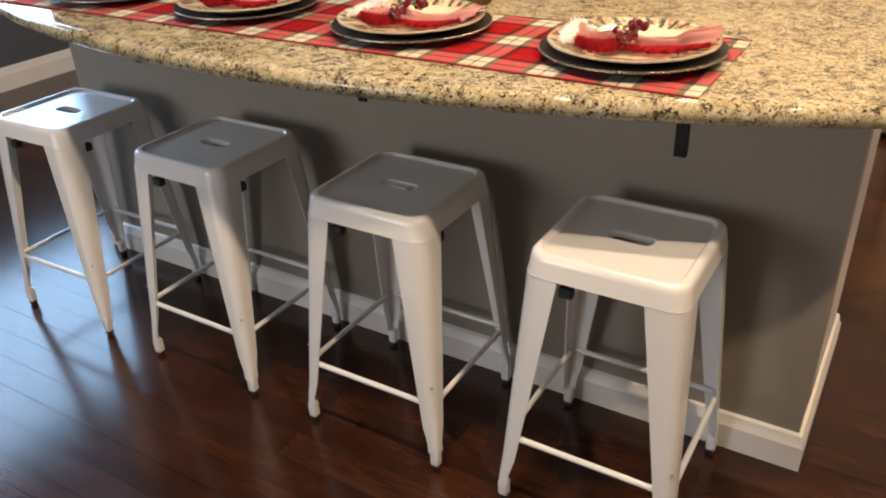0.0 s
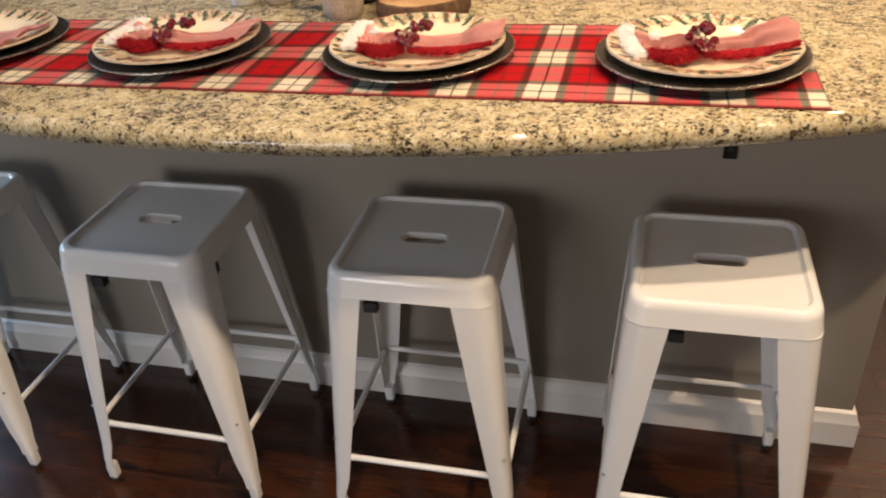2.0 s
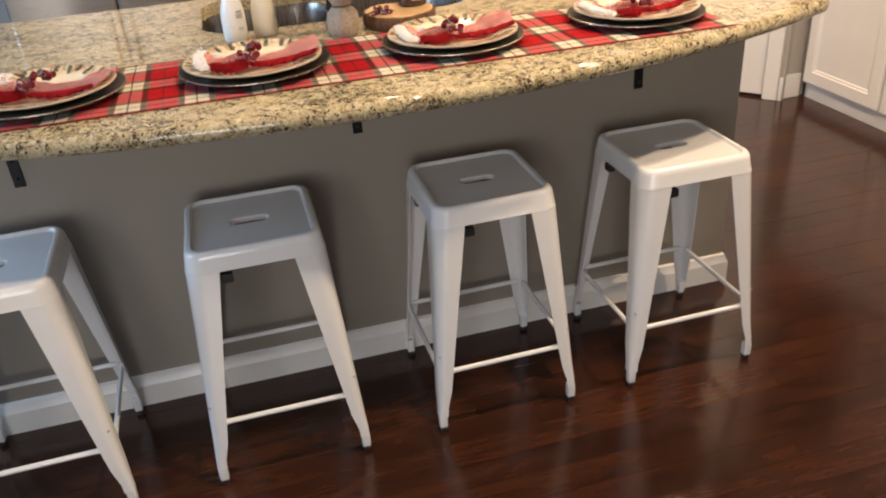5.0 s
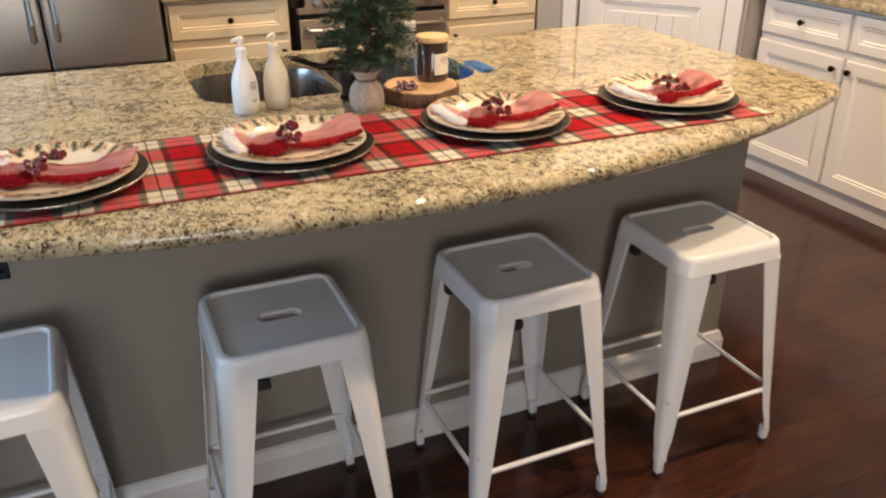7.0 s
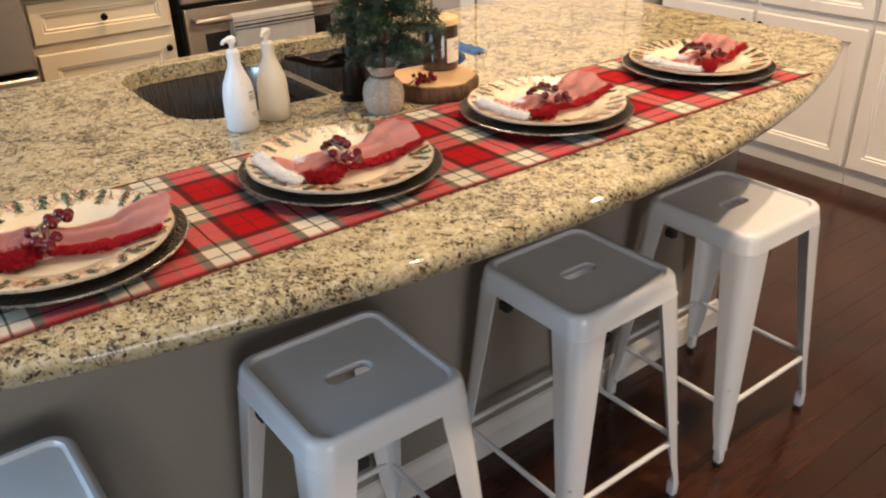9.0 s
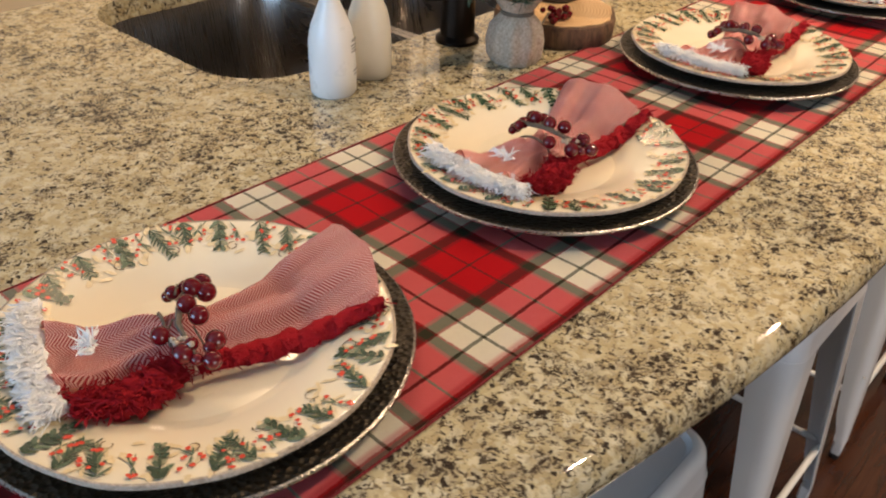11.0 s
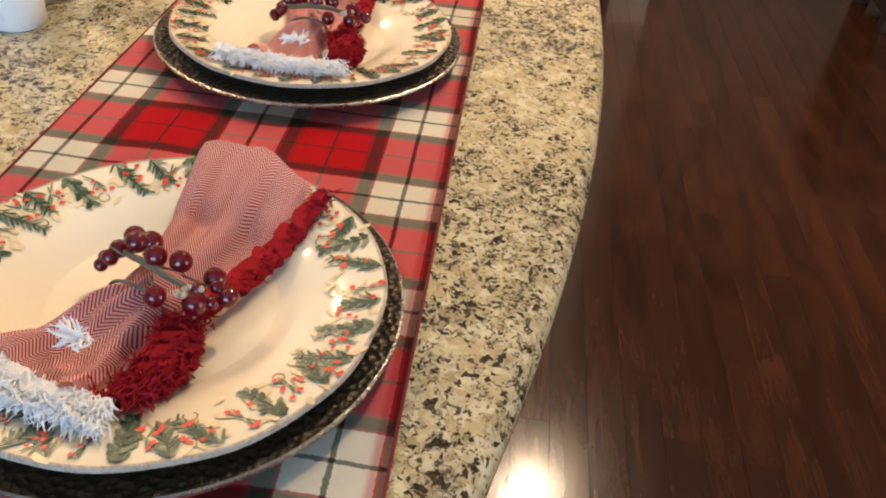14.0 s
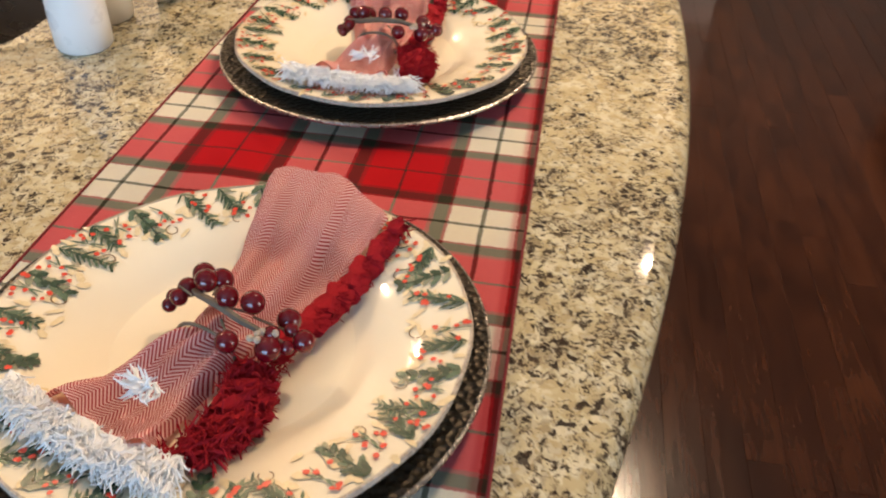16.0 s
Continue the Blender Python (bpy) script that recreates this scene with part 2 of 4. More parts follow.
M = dict(
    granite=granite_material(),
    plank=wood_floor_material("walnut_plank", "Random", "ShaderNodeObjectInfo"),
    plank_far=wood_floor_material("walnut_planks", "Random Per Island", "ShaderNodeNewGeometry"),
    plaid=plaid_material(0.1386, 0.155, -1.622, -0.2645),
    herring=herringbone_material(),
    hammer=hammered_material(),
    greige=plain("greige_wall_paint", (0.272, 0.242, 0.202), 0.55, vary=0.04, scale=3, fine=0.25),
    wall=plain("wall_paint", (0.40, 0.37, 0.33), 0.7, vary=0.04, scale=2, fine=0.2),
    slate=plain("slate_blue_wall_paint", (0.075, 0.085, 0.10), 0.6, vary=0.1, scale=2),
    ceiling=plain("ceiling_paint", (0.78, 0.76, 0.72), 0.85, vary=0.03, scale=2, fine=0.3),
    trim=plain("white_trim_paint", (0.76, 0.74, 0.70), 0.35, vary=0.05, scale=6),
    cabinet=plain("cream_cabinet_paint", (0.68, 0.575, 0.40), 0.4, vary=0.05, scale=7),
    cabinet_white=plain("white_cabinet_paint", (0.76, 0.74, 0.71), 0.38, vary=0.05, scale=7),
    stool=plain("white_powder_coat", (0.745, 0.745, 0.74), 0.22, vary=0.03, scale=14, fine=0.12, Coat_Weight=0.35, Coat_Roughness=0.12),
    rubber=plain("black_rubber", (0.015, 0.015, 0.016), 0.6, vary=0.2),
    iron=plain("black_iron", (0.012, 0.012, 0.013), 0.42, 0.6, vary=0.2),
    bronze=plain("oil_rubbed_bronze", (0.022, 0.016, 0.012), 0.32, 0.9, vary=0.3, scale=40),
    ceramic=plain("cream_glazed_ceramic", (0.80, 0.70, 0.51), 0.10, vary=0.06, scale=10, fine=0.05, Coat_Weight=0.5, Coat_Roughness=0.05),
    leaf=plain("painted_leaf", (0.030, 0.055, 0.030), 0.25, vary=0.55, scale=160, fine=0.05),
    leaf_mid=plain("painted_leaf_mid", (0.095, 0.135, 0.080), 0.25, vary=0.45, scale=160, fine=0.05),
    twigprint=plain("painted_tendril", (0.16, 0.10, 0.05), 0.25, vary=0.3, scale=160, fine=0.05),
    leaf_pale=plain("painted_leaf_pale", (0.24, 0.24, 0.15), 0.25, vary=0.4, scale=160, fine=0.05),
    redprint=plain("painted_berry", (0.60, 0.06, 0.03), 0.25, vary=0.3, scale=160, fine=0.05),
    goldprint=plain("painted_gold_wash", (0.70, 0.56, 0.33), 0.25, vary=0.3, scale=160, fine=0.05),
    selvedge=plain("dark_red_selvedge", (0.16, 0.012, 0.014), 0.9, vary=0.3, scale=200),
    red_yarn=plain("red_cotton_yarn", (0.29, 0.009, 0.015), 0.95, vary=0.35, scale=120, fine=0.6, Specular_IOR_Level=0.15),
    white_yarn=plain("white_cotton_yarn", (0.86, 0.85, 0.83), 0.9, vary=0.06, scale=120, fine=0.6),
    berry=plain("lacquered_berry", (0.105, 0.0025, 0.006), 0.10, vary=0.5, scale=45, fine=0.1, Coat_Weight=0.25, Coat_Roughness=0.05),
    twig=plain("dry_twig", (0.13, 0.10, 0.07), 0.8, vary=0.4, scale=80, fine=0.6),
    steel=steel_material("brushed_steel", (0.46, 0.42, 0.375), 0.30, aniso=0.85),
    sink=steel_material("sink_steel", (0.30, 0.28, 0.26), 0.28, (40, 1, 1)),
    rim=plain("pewter_edge_highlight", (0.30, 0.27, 0.24), 0.28, 0.9, vary=0.5, scale=70),
    black_glass=plain("black_oven_glass", (0.008, 0.008, 0.009), 0.06, vary=0.1),
    plastic=plain("white_bottle_plastic", (0.82, 0.80, 0.76), 0.3, vary=0.03, fine=0.06),
    plastic_cream=plain("cream_bottle_plastic", (0.74, 0.68, 0.55), 0.35, vary=0.04, fine=0.06),
    ink=plain("grey_label_ink", (0.28, 0.27, 0.26), 0.6),
    paper=plain("cream_label_paper", (0.72, 0.66, 0.54), 0.8, vary=0.08, scale=30),
    jar=plain("brown_tinted_glass_jar", (0.050, 0.030, 0.022), 0.10, vary=0.3, scale=12, fine=0.03, Coat_Weight=0.5),
    lid=bark_material("pine_lid", (0.55, 0.36, 0.16), (0.74, 0.54, 0.28), 30, (1, 8, 1), 0.55),
    burlap=bark_material("burlap_cloth", (0.30, 0.23, 0.16), (0.58, 0.48, 0.37), 260),
    bark=bark_material("tree_bark", (0.035, 0.018, 0.010), (0.17, 0.09, 0.045), 60, (1, 1, 0.3)),
    rings=ring_wood_material(),
    needle=plain("fir_needle", (0.030, 0.062, 0.030), 0.55, vary=0.5, scale=60),
    towel=plain("white_tea_towel", (0.74, 0.72, 0.68), 0.95, vary=0.06, scale=30, fine=0.7, dist=0.002),
    stripe=plain("dark_towel_stripe", (0.06, 0.055, 0.05), 0.95),
    cloth_blue=plain("blue_dish_cloth", (0.10, 0.24, 0.50), 0.95, vary=0.5, scale=60, fine=0.7),
    red_cloth=plain("red_cloth", (0.40, 0.03, 0.03), 0.9, vary=0.2, scale=30, fine=0.7),
    dark_wood=bark_material("dark_furniture_wood", (0.012, 0.009, 0.008), (0.035, 0.025, 0.02), 20, (1, 1, 8), 0.4),
    board=bark_material("maple_board", (0.45, 0.28, 0.12), (0.62, 0.42, 0.2), 16, (1, 9, 1), 0.5),
    outside=plain("pale_outdoors", (0.6, 0.64, 0.66), 0.9),
)
glow = Nodes("lamp_glow")
glow.set((1, 0.8, 0.55), Emission_Color=(1.0, 0.78, 0.50), Emission_Strength=22.0)
M["glow"] = glow.mat
pane = Nodes("window_glass")
pane.set((1, 1, 1), 0.02, 0.0, Transmission_Weight=1.0, IOR=1.1)
M["pane"] = pane.mat

# ---------------------------------------------------------------- mesh helpers


def link_mesh(name, bm, mat, smooth=True):
    me = bpy.data.meshes.new(name)
    bmesh.ops.recalc_face_normals(bm, faces=bm.faces)
    bm.normal_update()
    for f in bm.faces:
        n = f.normal
        level = max(abs(n.x), abs(n.y), abs(n.z)) > 0.9999
        f.smooth = smooth and len(f.verts) < 5 and not (level and (f.calc_area() > 5e-5 or len(f.verts) == 3))
    flags = [f.smooth for f in bm.faces]
    bm.to_mesh(me)
    bm.free()
    for m in mat if isinstance(mat, (list, tuple)) else [mat]:
        me.materials.append(m)
    if smooth:
        me.set_sharp_from_angle(angle=radians(38))
        me.polygons.foreach_set("use_smooth", flags)
    return new(name, me)


def part(name, bm, mat, parent, label="", smooth=True):
    ob = link_mesh(name, bm, mat, smooth)
    ob.parent = parent
    return tagged(ob, label)


def thing(name, loc, label, category, group="", kind="", rz=0.0):
    ob = new(name)
    ob.empty_display_size = 0.05
    ob.matrix_world = pose(*loc, 0, 0, rz)
    return tagged(ob, label, category, group, kind)


def box(bm, x0, x1, y0, y1, z0, z1, bevel=0.0, seg=2):
    vs = bmesh.ops.create_cube(bm, size=1)["verts"]
    for v in vs:
        v.co = ((x0 + x1) / 2 + v.co.x * (x1 - x0), (y0 + y1) / 2 + v.co.y * (y1 - y0), (z0 + z1) / 2 + v.co.z * (z1 - z0))
    if bevel:
        es = {e for v in vs for e in v.link_edges}
        bmesh.ops.bevel(bm, geom=list(es), offset=bevel, segments=seg, affect="EDGES", profile=0.6)
    return bm


def boxed(*a, **k):
    return box(bmesh.new(), *a, **k)


def loops(bm, rings, close=True, cap0=False, cap1=False):
    """Skins rings of equal length, each a list of points."""
    vs = [[bm.verts.new(p) for p in ring] for ring in rings]
    n = len(vs[0])
    for a, b in zip(vs, vs[1:]):
        for i in range(n if close else n - 1):
            j = (i + 1) % n
            bm.faces.new((a[i], a[j], b[j], b[i]))
    if cap0:
        bm.faces.new(vs[0][::-1])
    if cap1:
        bm.faces.new(vs[-1])
    return vs


def lathe(bm, profile, seg=32, at=(0, 0, 0), wave=None, caps=True):
    rings = []
    for r, z in profile:
        ring = []
        for i in range(seg):
            a = 2 * math.pi * i / seg
            rr = r * (1 + (wave(a, r) if wave else 0))
            ring.append((at[0] + rr * math.cos(a), at[1] + rr * math.sin(a), at[2] + z))
        rings.append(ring)
    loops(bm, rings, True, caps and profile[0][0] > 1e-5, caps and profile[-1][0] > 1e-5)
    return bm


def tube(bm, pts, r, seg=10, flat=1.0):
    pts = [Vector(p) for p in pts]
    rings, up = [], Vector((0, 0, 1))
    for i, p in enumerate(pts):
        d = (pts[min(i + 1, len(pts) - 1)] - pts[max(i - 1, 0)]).normalized()
        s = d.cross(up)
        s = s.normalized() if s.length > 1e-3 else Vector((1, 0, 0))
        u = s.cross(d).normalized()
        rr = r[i] if isinstance(r, (list, tuple)) else r
        rings.append([p + rr * (math.cos(2 * math.pi * k / seg) * s + flat * math.sin(2 * math.pi * k / seg) * u) for k in range(seg)])
    loops(bm, rings, True, True, True)
    return bm


def ball(bm, at, r, sub=2):
    for v in bmesh.ops.create_icosphere(bm, subdivisions=sub, radius=r)["verts"]:
        v.co += Vector(at)
    return bm


def rounded(hx, hy, r, n=16, cx=0.0, cy=0.0):
    """A rounded rectangle of 4 n points."""
    out = []
    for q, (sx, sy) in enumerate(((1, 1), (-1, 1), (-1, -1), (1, -1))):
        for i in range(n):
            a = math.pi / 2 * (q + i / (n - 1))
            out.append((cx + sx * (hx - r) + r * math.cos(a), cy + sy * (hy - r) + r * math.sin(a)))
    return out


def panel_front(bm, x0, x1, z0, z1, y, frame_w=0.052, depth=0.02):
    """A shaker-like front with a moulded, sunk panel; it faces -y."""
    def ring(i, yy):
        return [(x0 + i, yy, z0 + i), (x1 - i, yy, z0 + i), (x1 - i, yy, z1 - i), (x0 + i, yy, z1 - i)]
    w = min(frame_w, (z1 - z0) * 0.27)
    loops(bm, [ring(0, y + depth), ring(0, y + 0.004), ring(0.004, y), ring(w, y), ring(w + 0.004, y + 0.007), ring(w + 0.011, y + 0.004),
               ring(w + 0.017, y + 0.010)], True, True, True)
    return bm

# ---------------------------------------------------------------- setting
XL, XR, YF, YB = -4.3, 3.4, -4.6, 2.86


def wall_with_hole(name, axis, at, thick, a0, a1, h0=None, h1=None, z0=0, z1=0, paint="wall"):
    """A wall across an axis with at most one opening."""
    bm = bmesh.new()

    def slab(u0, u1, w0, w1):
        if axis == "x":
            box(bm, at, at + thick, u0, u1, w0, w1)
        else:
            box(bm, u0, u1, at, at + thick, w0, w1)
    if h0 is None:
        slab(a0, a1, 0, CEIL)
    else:
        slab(a0, h0, 0, CEIL), slab(h1, a1, 0, CEIL), slab(h0, h1, 0, z0), slab(h0, h1, z1, CEIL)
    return tagged(link_mesh(name, bm, M[paint], False), "slate blue painted wall" if paint == "slate" else "greige painted kitchen wall", "wall", kind="structure")


wall_with_hole("wall_west", "x", XL - 0.15, 0.15, YF, YB, -0.75, 1.35, 0.96, 2.16, "slate")
wall_with_hole("wall_south", "y", YF - 0.15, 0.15, XL, XR, -3.5, -1.7, 0.45, 2.15)
wall_with_hole("wall_north", "y", YB, 0.15, XL, XR)
wall_with_hole("wall_east", "x", XR, 0.15, YF, YB)
tagged(link_mesh("wall_stub", boxed(1.482, XR, -0.965, -0.79, 0, CEIL, bevel=0.004), M["wall"], False), "greige wall end beside the kitchen cabinets", "wall", kind="structure")
tagged(link_mesh("wall_cabinets", boxed(1.95, 2.05, -0.79, 1.40, 0, CEIL), M["wall"], False), "greige wall behind the white cabinets", "wall", kind="structure")
tagged(link_mesh("ceiling", boxed(XL, XR, YF, YB, CEIL, CEIL + 0.1), M["ceiling"], False), "white painted ceiling", "ceiling", kind="structure")


def window(name, m, w, h, cols):
    """A window in its opening; local x across, z up, origin at the sill's middle."""
    win = tagged(new(name), "white framed window with clear panes", "window", kind="structure")
    win.matrix_world = m
    bm = bmesh.new()
    for x in (-w / 2, w / 2 - 0.05):
        box(bm, x, x + 0.05, -0.03, 0.03, 0, h, 0.004)
    for z in (0, h - 0.05):
        box(bm, -w / 2 + 0.05, w / 2 - 0.05, -0.03, 0.03, z, z + 0.05, 0.004)
    for i in range(1, cols):
        x = -w / 2 + w * i / cols
        box(bm, x - 0.025, x + 0.025, -0.025, 0.025, 0.05, h - 0.05, 0.004)
    part("window_frame", bm, M["trim"], win)
    part("window_sill", boxed(-w / 2 - 0.06, w / 2 + 0.06, -0.14, -0.031, -0.03, 0.0, bevel=0.005), M["trim"], win)
    for i in range(cols):
        x0 = -w / 2 + w * i / cols + 0.026
        p = part("pane", boxed(x0 + 0.002, -w / 2 + w * (i + 1) / cols - 0.028, 0.002, 0.007, 0.052, h - 0.052), M["pane"], win)
        p.visible_shadow = False


window("window_1", pose(XL - 0.07, 0.30, 0.96, 0, 0, 90), 2.1, 1.2, 3)
window("window_2", pose(-2.6, YF - 0.07, 0.45, 0, 0, 180), 1.8, 1.7, 2)


def baseboard(name, pts, high=1.0):
    """A white moulded baseboard along a run of floor points; the room lies to the left of the run."""
    bm = bmesh.new()
    prof = [(0.0, 0.0), (0.016, 0.0), (0.016, 0.085), (0.011, 0.098), (0.008, 0.118), (0.0, 0.124)]
    n = len(pts)
    rings = []
    for i, p in enumerate(pts):
        p = Vector(p)
        a = (p - Vector(pts[i - 1])).normalized() if i else None
        b = (Vector(pts[i + 1]) - p).normalized() if i < n - 1 else None
        na = Vector((-a.y, a.x)) if a else None
        nb = Vector((-b.y, b.x)) if b else None
        nn = (na + nb) / (1 + na.dot(nb)) if a and b else (na or nb)
        rings.append([(p.x + nn.x * o, p.y + nn.y * o, z * high) for o, z in prof])
    loops(bm, rings, True, True, True)
    return bm


tagged(link_mesh("baseboard_west", baseboard("b", [(XL + 0.001, YB - 0.6), (XL + 0.001, YF)]), M["trim"]), "white moulded baseboard", "baseboard", kind="structure")
tagged(link_mesh("baseboard_stub", baseboard("b", [(1.95, -0.789), (1.481, -0.789), (1.481, -0.966), (XR, -0.966)]), M["trim"]), "white moulded baseboard round a wall end", "baseboard", kind="structure")

# the corner pantry: a wall at an angle, with a panelled door
PAN = [(0.56, 2.22), (1.212, 1.365)]
pdx, pdy = PAN[1][0] - PAN[0][0], PAN[1][1] - PAN[0][1]
plen, pang = math.hypot(pdx, pdy), math.degrees(math.atan2(pdy, pdx))
pantry = tagged(new("wall_pantry"), "angled pantry wall with white trim", "wall", kind="structure")
pantry.matrix_world = pose(PAN[0][0], PAN[0][1], 0, 0, 0, pang)
D0, D1 = 0.225, plen - 0.095
bm = bmesh.new()
box(bm, 0, D0, 0, 0.11, 0, CEIL), box(bm, D1, plen, 0, 0.11, 0, CEIL), box(bm, D0, D1, 0, 0.11, 2.06, CEIL)
part("wall_face", bm, M["wall"], pantry, smooth=False)
bm = bmesh.new()
for x in (D0 - 0.075, D1):
    box(bm, x, x + 0.075, -0.018, -0.001, 0, 2.13, 0.006)
part("casing", bm, M["trim"], pantry)
part("baseboard", boxed(D1 + 0.078, plen, -0.016, -0.001, 0, 0.12, bevel=0.004), M["trim"], pantry)
door = tagged(new("door_1"), "white panelled pantry door, closed", "door", kind="structure")
door.matrix_world = pantry.matrix_world.copy()
bm = bmesh.new()
box(bm, D0 + 0.004, D1 - 0.004, 0.034, 0.055, 0.008, 2.05)
part("door_slab", bm, M["trim"], door)
for z0, z1 in ((0.012, 0.915), (0.919, 2.045)):
    part("door_panel", panel_front(bmesh.new(), D0 + 0.006, D1 - 0.006, z0, z1, 0.012, 0.12, 0.021), M["trim"], door)
bw = (D1 - D0 - 0.336) / 5
for z0, z1 in ((0.180, 0.747), (1.087, 1.877)):
    for i in range(5):
        x0 = D0 + 0.168 + bw * i
        part("bead_board", boxed(x0 + 0.0015, x0 + bw - 0.0015, 0.0140, 0.0218, z0, z1, bevel=0.003, seg=2), M["trim"], door)
bm = bmesh.new()
ball(bm, (D0 + 0.07, -0.045, 0.95), 0.027)
tube(bm, [(D0 + 0.07, 0.01, 0.95), (D0 + 0.07, -0.04, 0.95)], 0.011)
part("door_knob", bm, M["bronze"], door)
tagged(link_mesh("wall_return", boxed(1.2005, 1.36, 1.402, 1.50, 0, CEIL), M["wall"], False), "short greige wall beside the pantry door", "wall", kind="structure")
tagged(link_mesh("baseboard_return", boxed(1.203, 1.325, 1.384, 1.401, 0, 0.12, bevel=0.004), M["trim"]), "short white baseboard", "baseboard", kind="structure")

# ---------------------------------------------------------------- recessed lights
first = None
for cx, cy in CANS:
    if first is None:
        first = thing("ceiling_light", (cx, cy, CEIL), "round recessed ceiling light, warm and switched on", "ceiling light", "recessed lights")
        part("trim_ring", lathe(bmesh.new(), [(0.046, -0.001), (0.066, -0.008), (0.088, -0.006), (0.092, -0.001)], 32, caps=False), M["trim"], first)
        part("lens", lathe(bmesh.new(), [(0.0, -0.003), (0.045, -0.003), (0.045, -0.001)], 32), M["glow"], first)
    else:
        copy_thing(first, pose(cx, cy, CEIL))

# ---------------------------------------------------------------- island
island = thing("kitchen_island", (0, 0, 0), "greige panelled kitchen island with white baseboard", "kitchen island")
IX0 = -2.255
part("front_wall", boxed(IX0, 0, 0.0, 0.12, 0, 0.876, bevel=0.003), M["greige"], island)
part("end_panel", boxed(-0.022, -0.001, 0.1205, 0.56, 0.10, 0.876, bevel=0.002), M["cabinet_white"], island, "white painted cabinet end")
part("end_panel", boxed(IX0 + 0.001, IX0 + 0.022, 0.1205, 0.56, 0.10, 0.876, bevel=0.002), M["cabinet_white"], island, "white painted cabinet end")
bm = bmesh.new()
box(bm, IX0 + 0.023, -1.50, 0.1205, 0.80, 0.10, 0.876), box(bm, -0.66, -0.023, 0.1205, 0.80, 0.10, 0.876), box(bm, -1.499, -0.661, 0.1205, 0.80, 0.10, 0.60)
part("cabinet_body", bm, M["cabinet_white"], island, smooth=False)
part("toe_kick", boxed(IX0 + 0.05, -0.05, 0.1205, 0.74, 0.0, 0.099), M["cabinet_white"], island, smooth=False)
part("baseboard", baseboard("b", [(0.0, 0.54), (0.0, 0.0), (IX0, 0.0), (IX0, 0.54)], 0.76), M["trim"], island)
for bx in (-1.935, -1.122, -0.330):
    bm = bmesh.new()
    box(bm, bx - 0.0125, bx + 0.0125, -0.007, -0.0005, 0.690, 0.8755, 0.0015)
    box(bm, bx - 0.0125, bx + 0.0125, -0.26, -0.0075, 0.869, 0.8755, 0.0015)
    arc = [(bx, -0.075 + 0.070 * math.cos(a), 0.868 - 0.070 * math.sin(a)) for a in [math.pi / 2 * i / 8 for i in range(9)]]
    tube(bm, arc, 0.0065, 8)
    for z in (0.710, 0.755):
        ball(bm, (bx, -0.007, z), 0.0045, 1)
    part("bracket", bm, M["iron"], island, "black iron support bracket")

# countertop: bowed front edge, rounded corners, sink opening
CXM, CHW, PEAK, RAD, BACK = -1.128, 1.262, -0.462, 3.0, 0.845


def counter_outline(inset=0.0):
    pts = []

    def front(x):
        return PEAK + (x - CXM) ** 2 / (2 * RAD) + (x - CXM) ** 4 * 0.012

    hw = CHW
    for i in range(49):
        x = CXM - (hw - 0.075) + 2 * (hw - 0.075) * i / 48
        pts.append(Vector((x, front(x))))
    yc = pts[-1].y

    def corner(cx, cy, r, a0, a1, n=9):
        return [Vector((cx + r * math.cos(radians(a0 + (a1 - a0) * i / (n - 1))), cy + r * math.sin(radians(a0 + (a1 - a0) * i / (n - 1))))) for i in range(n)]

    pts += corner(CXM + hw - 0.08, yc + 0.083, 0.08, -60, 0)
    pts += corner(CXM + hw - 0.12, BACK - 0.12, 0.12, 0, 90)
    pts += corner(CXM - hw + 0.12, BACK - 0.12, 0.12, 90, 180)
    pts += corner(CXM - hw + 0.08, yc + 0.083, 0.08, 180, 240)
    out, n = [], len(pts)
    for i, p in enumerate(pts):
        d = (pts[(i + 1) % n] - pts[i - 1]).normalized()
        out.append(p + Vector((-d.y, d.x)) * inset)
    return out


SX0, SX1, SY0, SY1 = -1.462, -0.700, 0.292, 0.775
bm = bmesh.new()
rings = [[(p.x, p.y, z) for p in counter_outline(i)] for i, z in ((0.018, 0.915), (0.010, 0.9135), (0.004, 0.909), (0.0005, 0.902), (0, 0.896), (0.0005, 0.890), (0.004, 0.883), (0.010, 0.8785), (0.018, 0.877))]
vs = loops(bm, rings)
hole = rounded((SX1 - SX0) / 2, (SY1 - SY0) / 2, 0.11, 10, (SX0 + SX1) / 2, (SY0 + SY1) / 2)
hs = loops(bm, [[(x, y, z) for x, y in hole] for z in (0.877, 0.915)])
for ring_a, ring_b in ((vs[0], hs[1]), (vs[-1], hs[0])):
    es = []
    for ring in (ring_a, ring_b):
        for i in range(len(ring)):
            es.append(bm.edges.get((ring[i - 1], ring[i])))
    bmesh.ops.triangle_fill(bm, use_beauty=True, edges=es)
tagged(link_mesh("countertop", bm, M["granite"]), "polished beige granite island countertop with a bowed edge", "countertop")

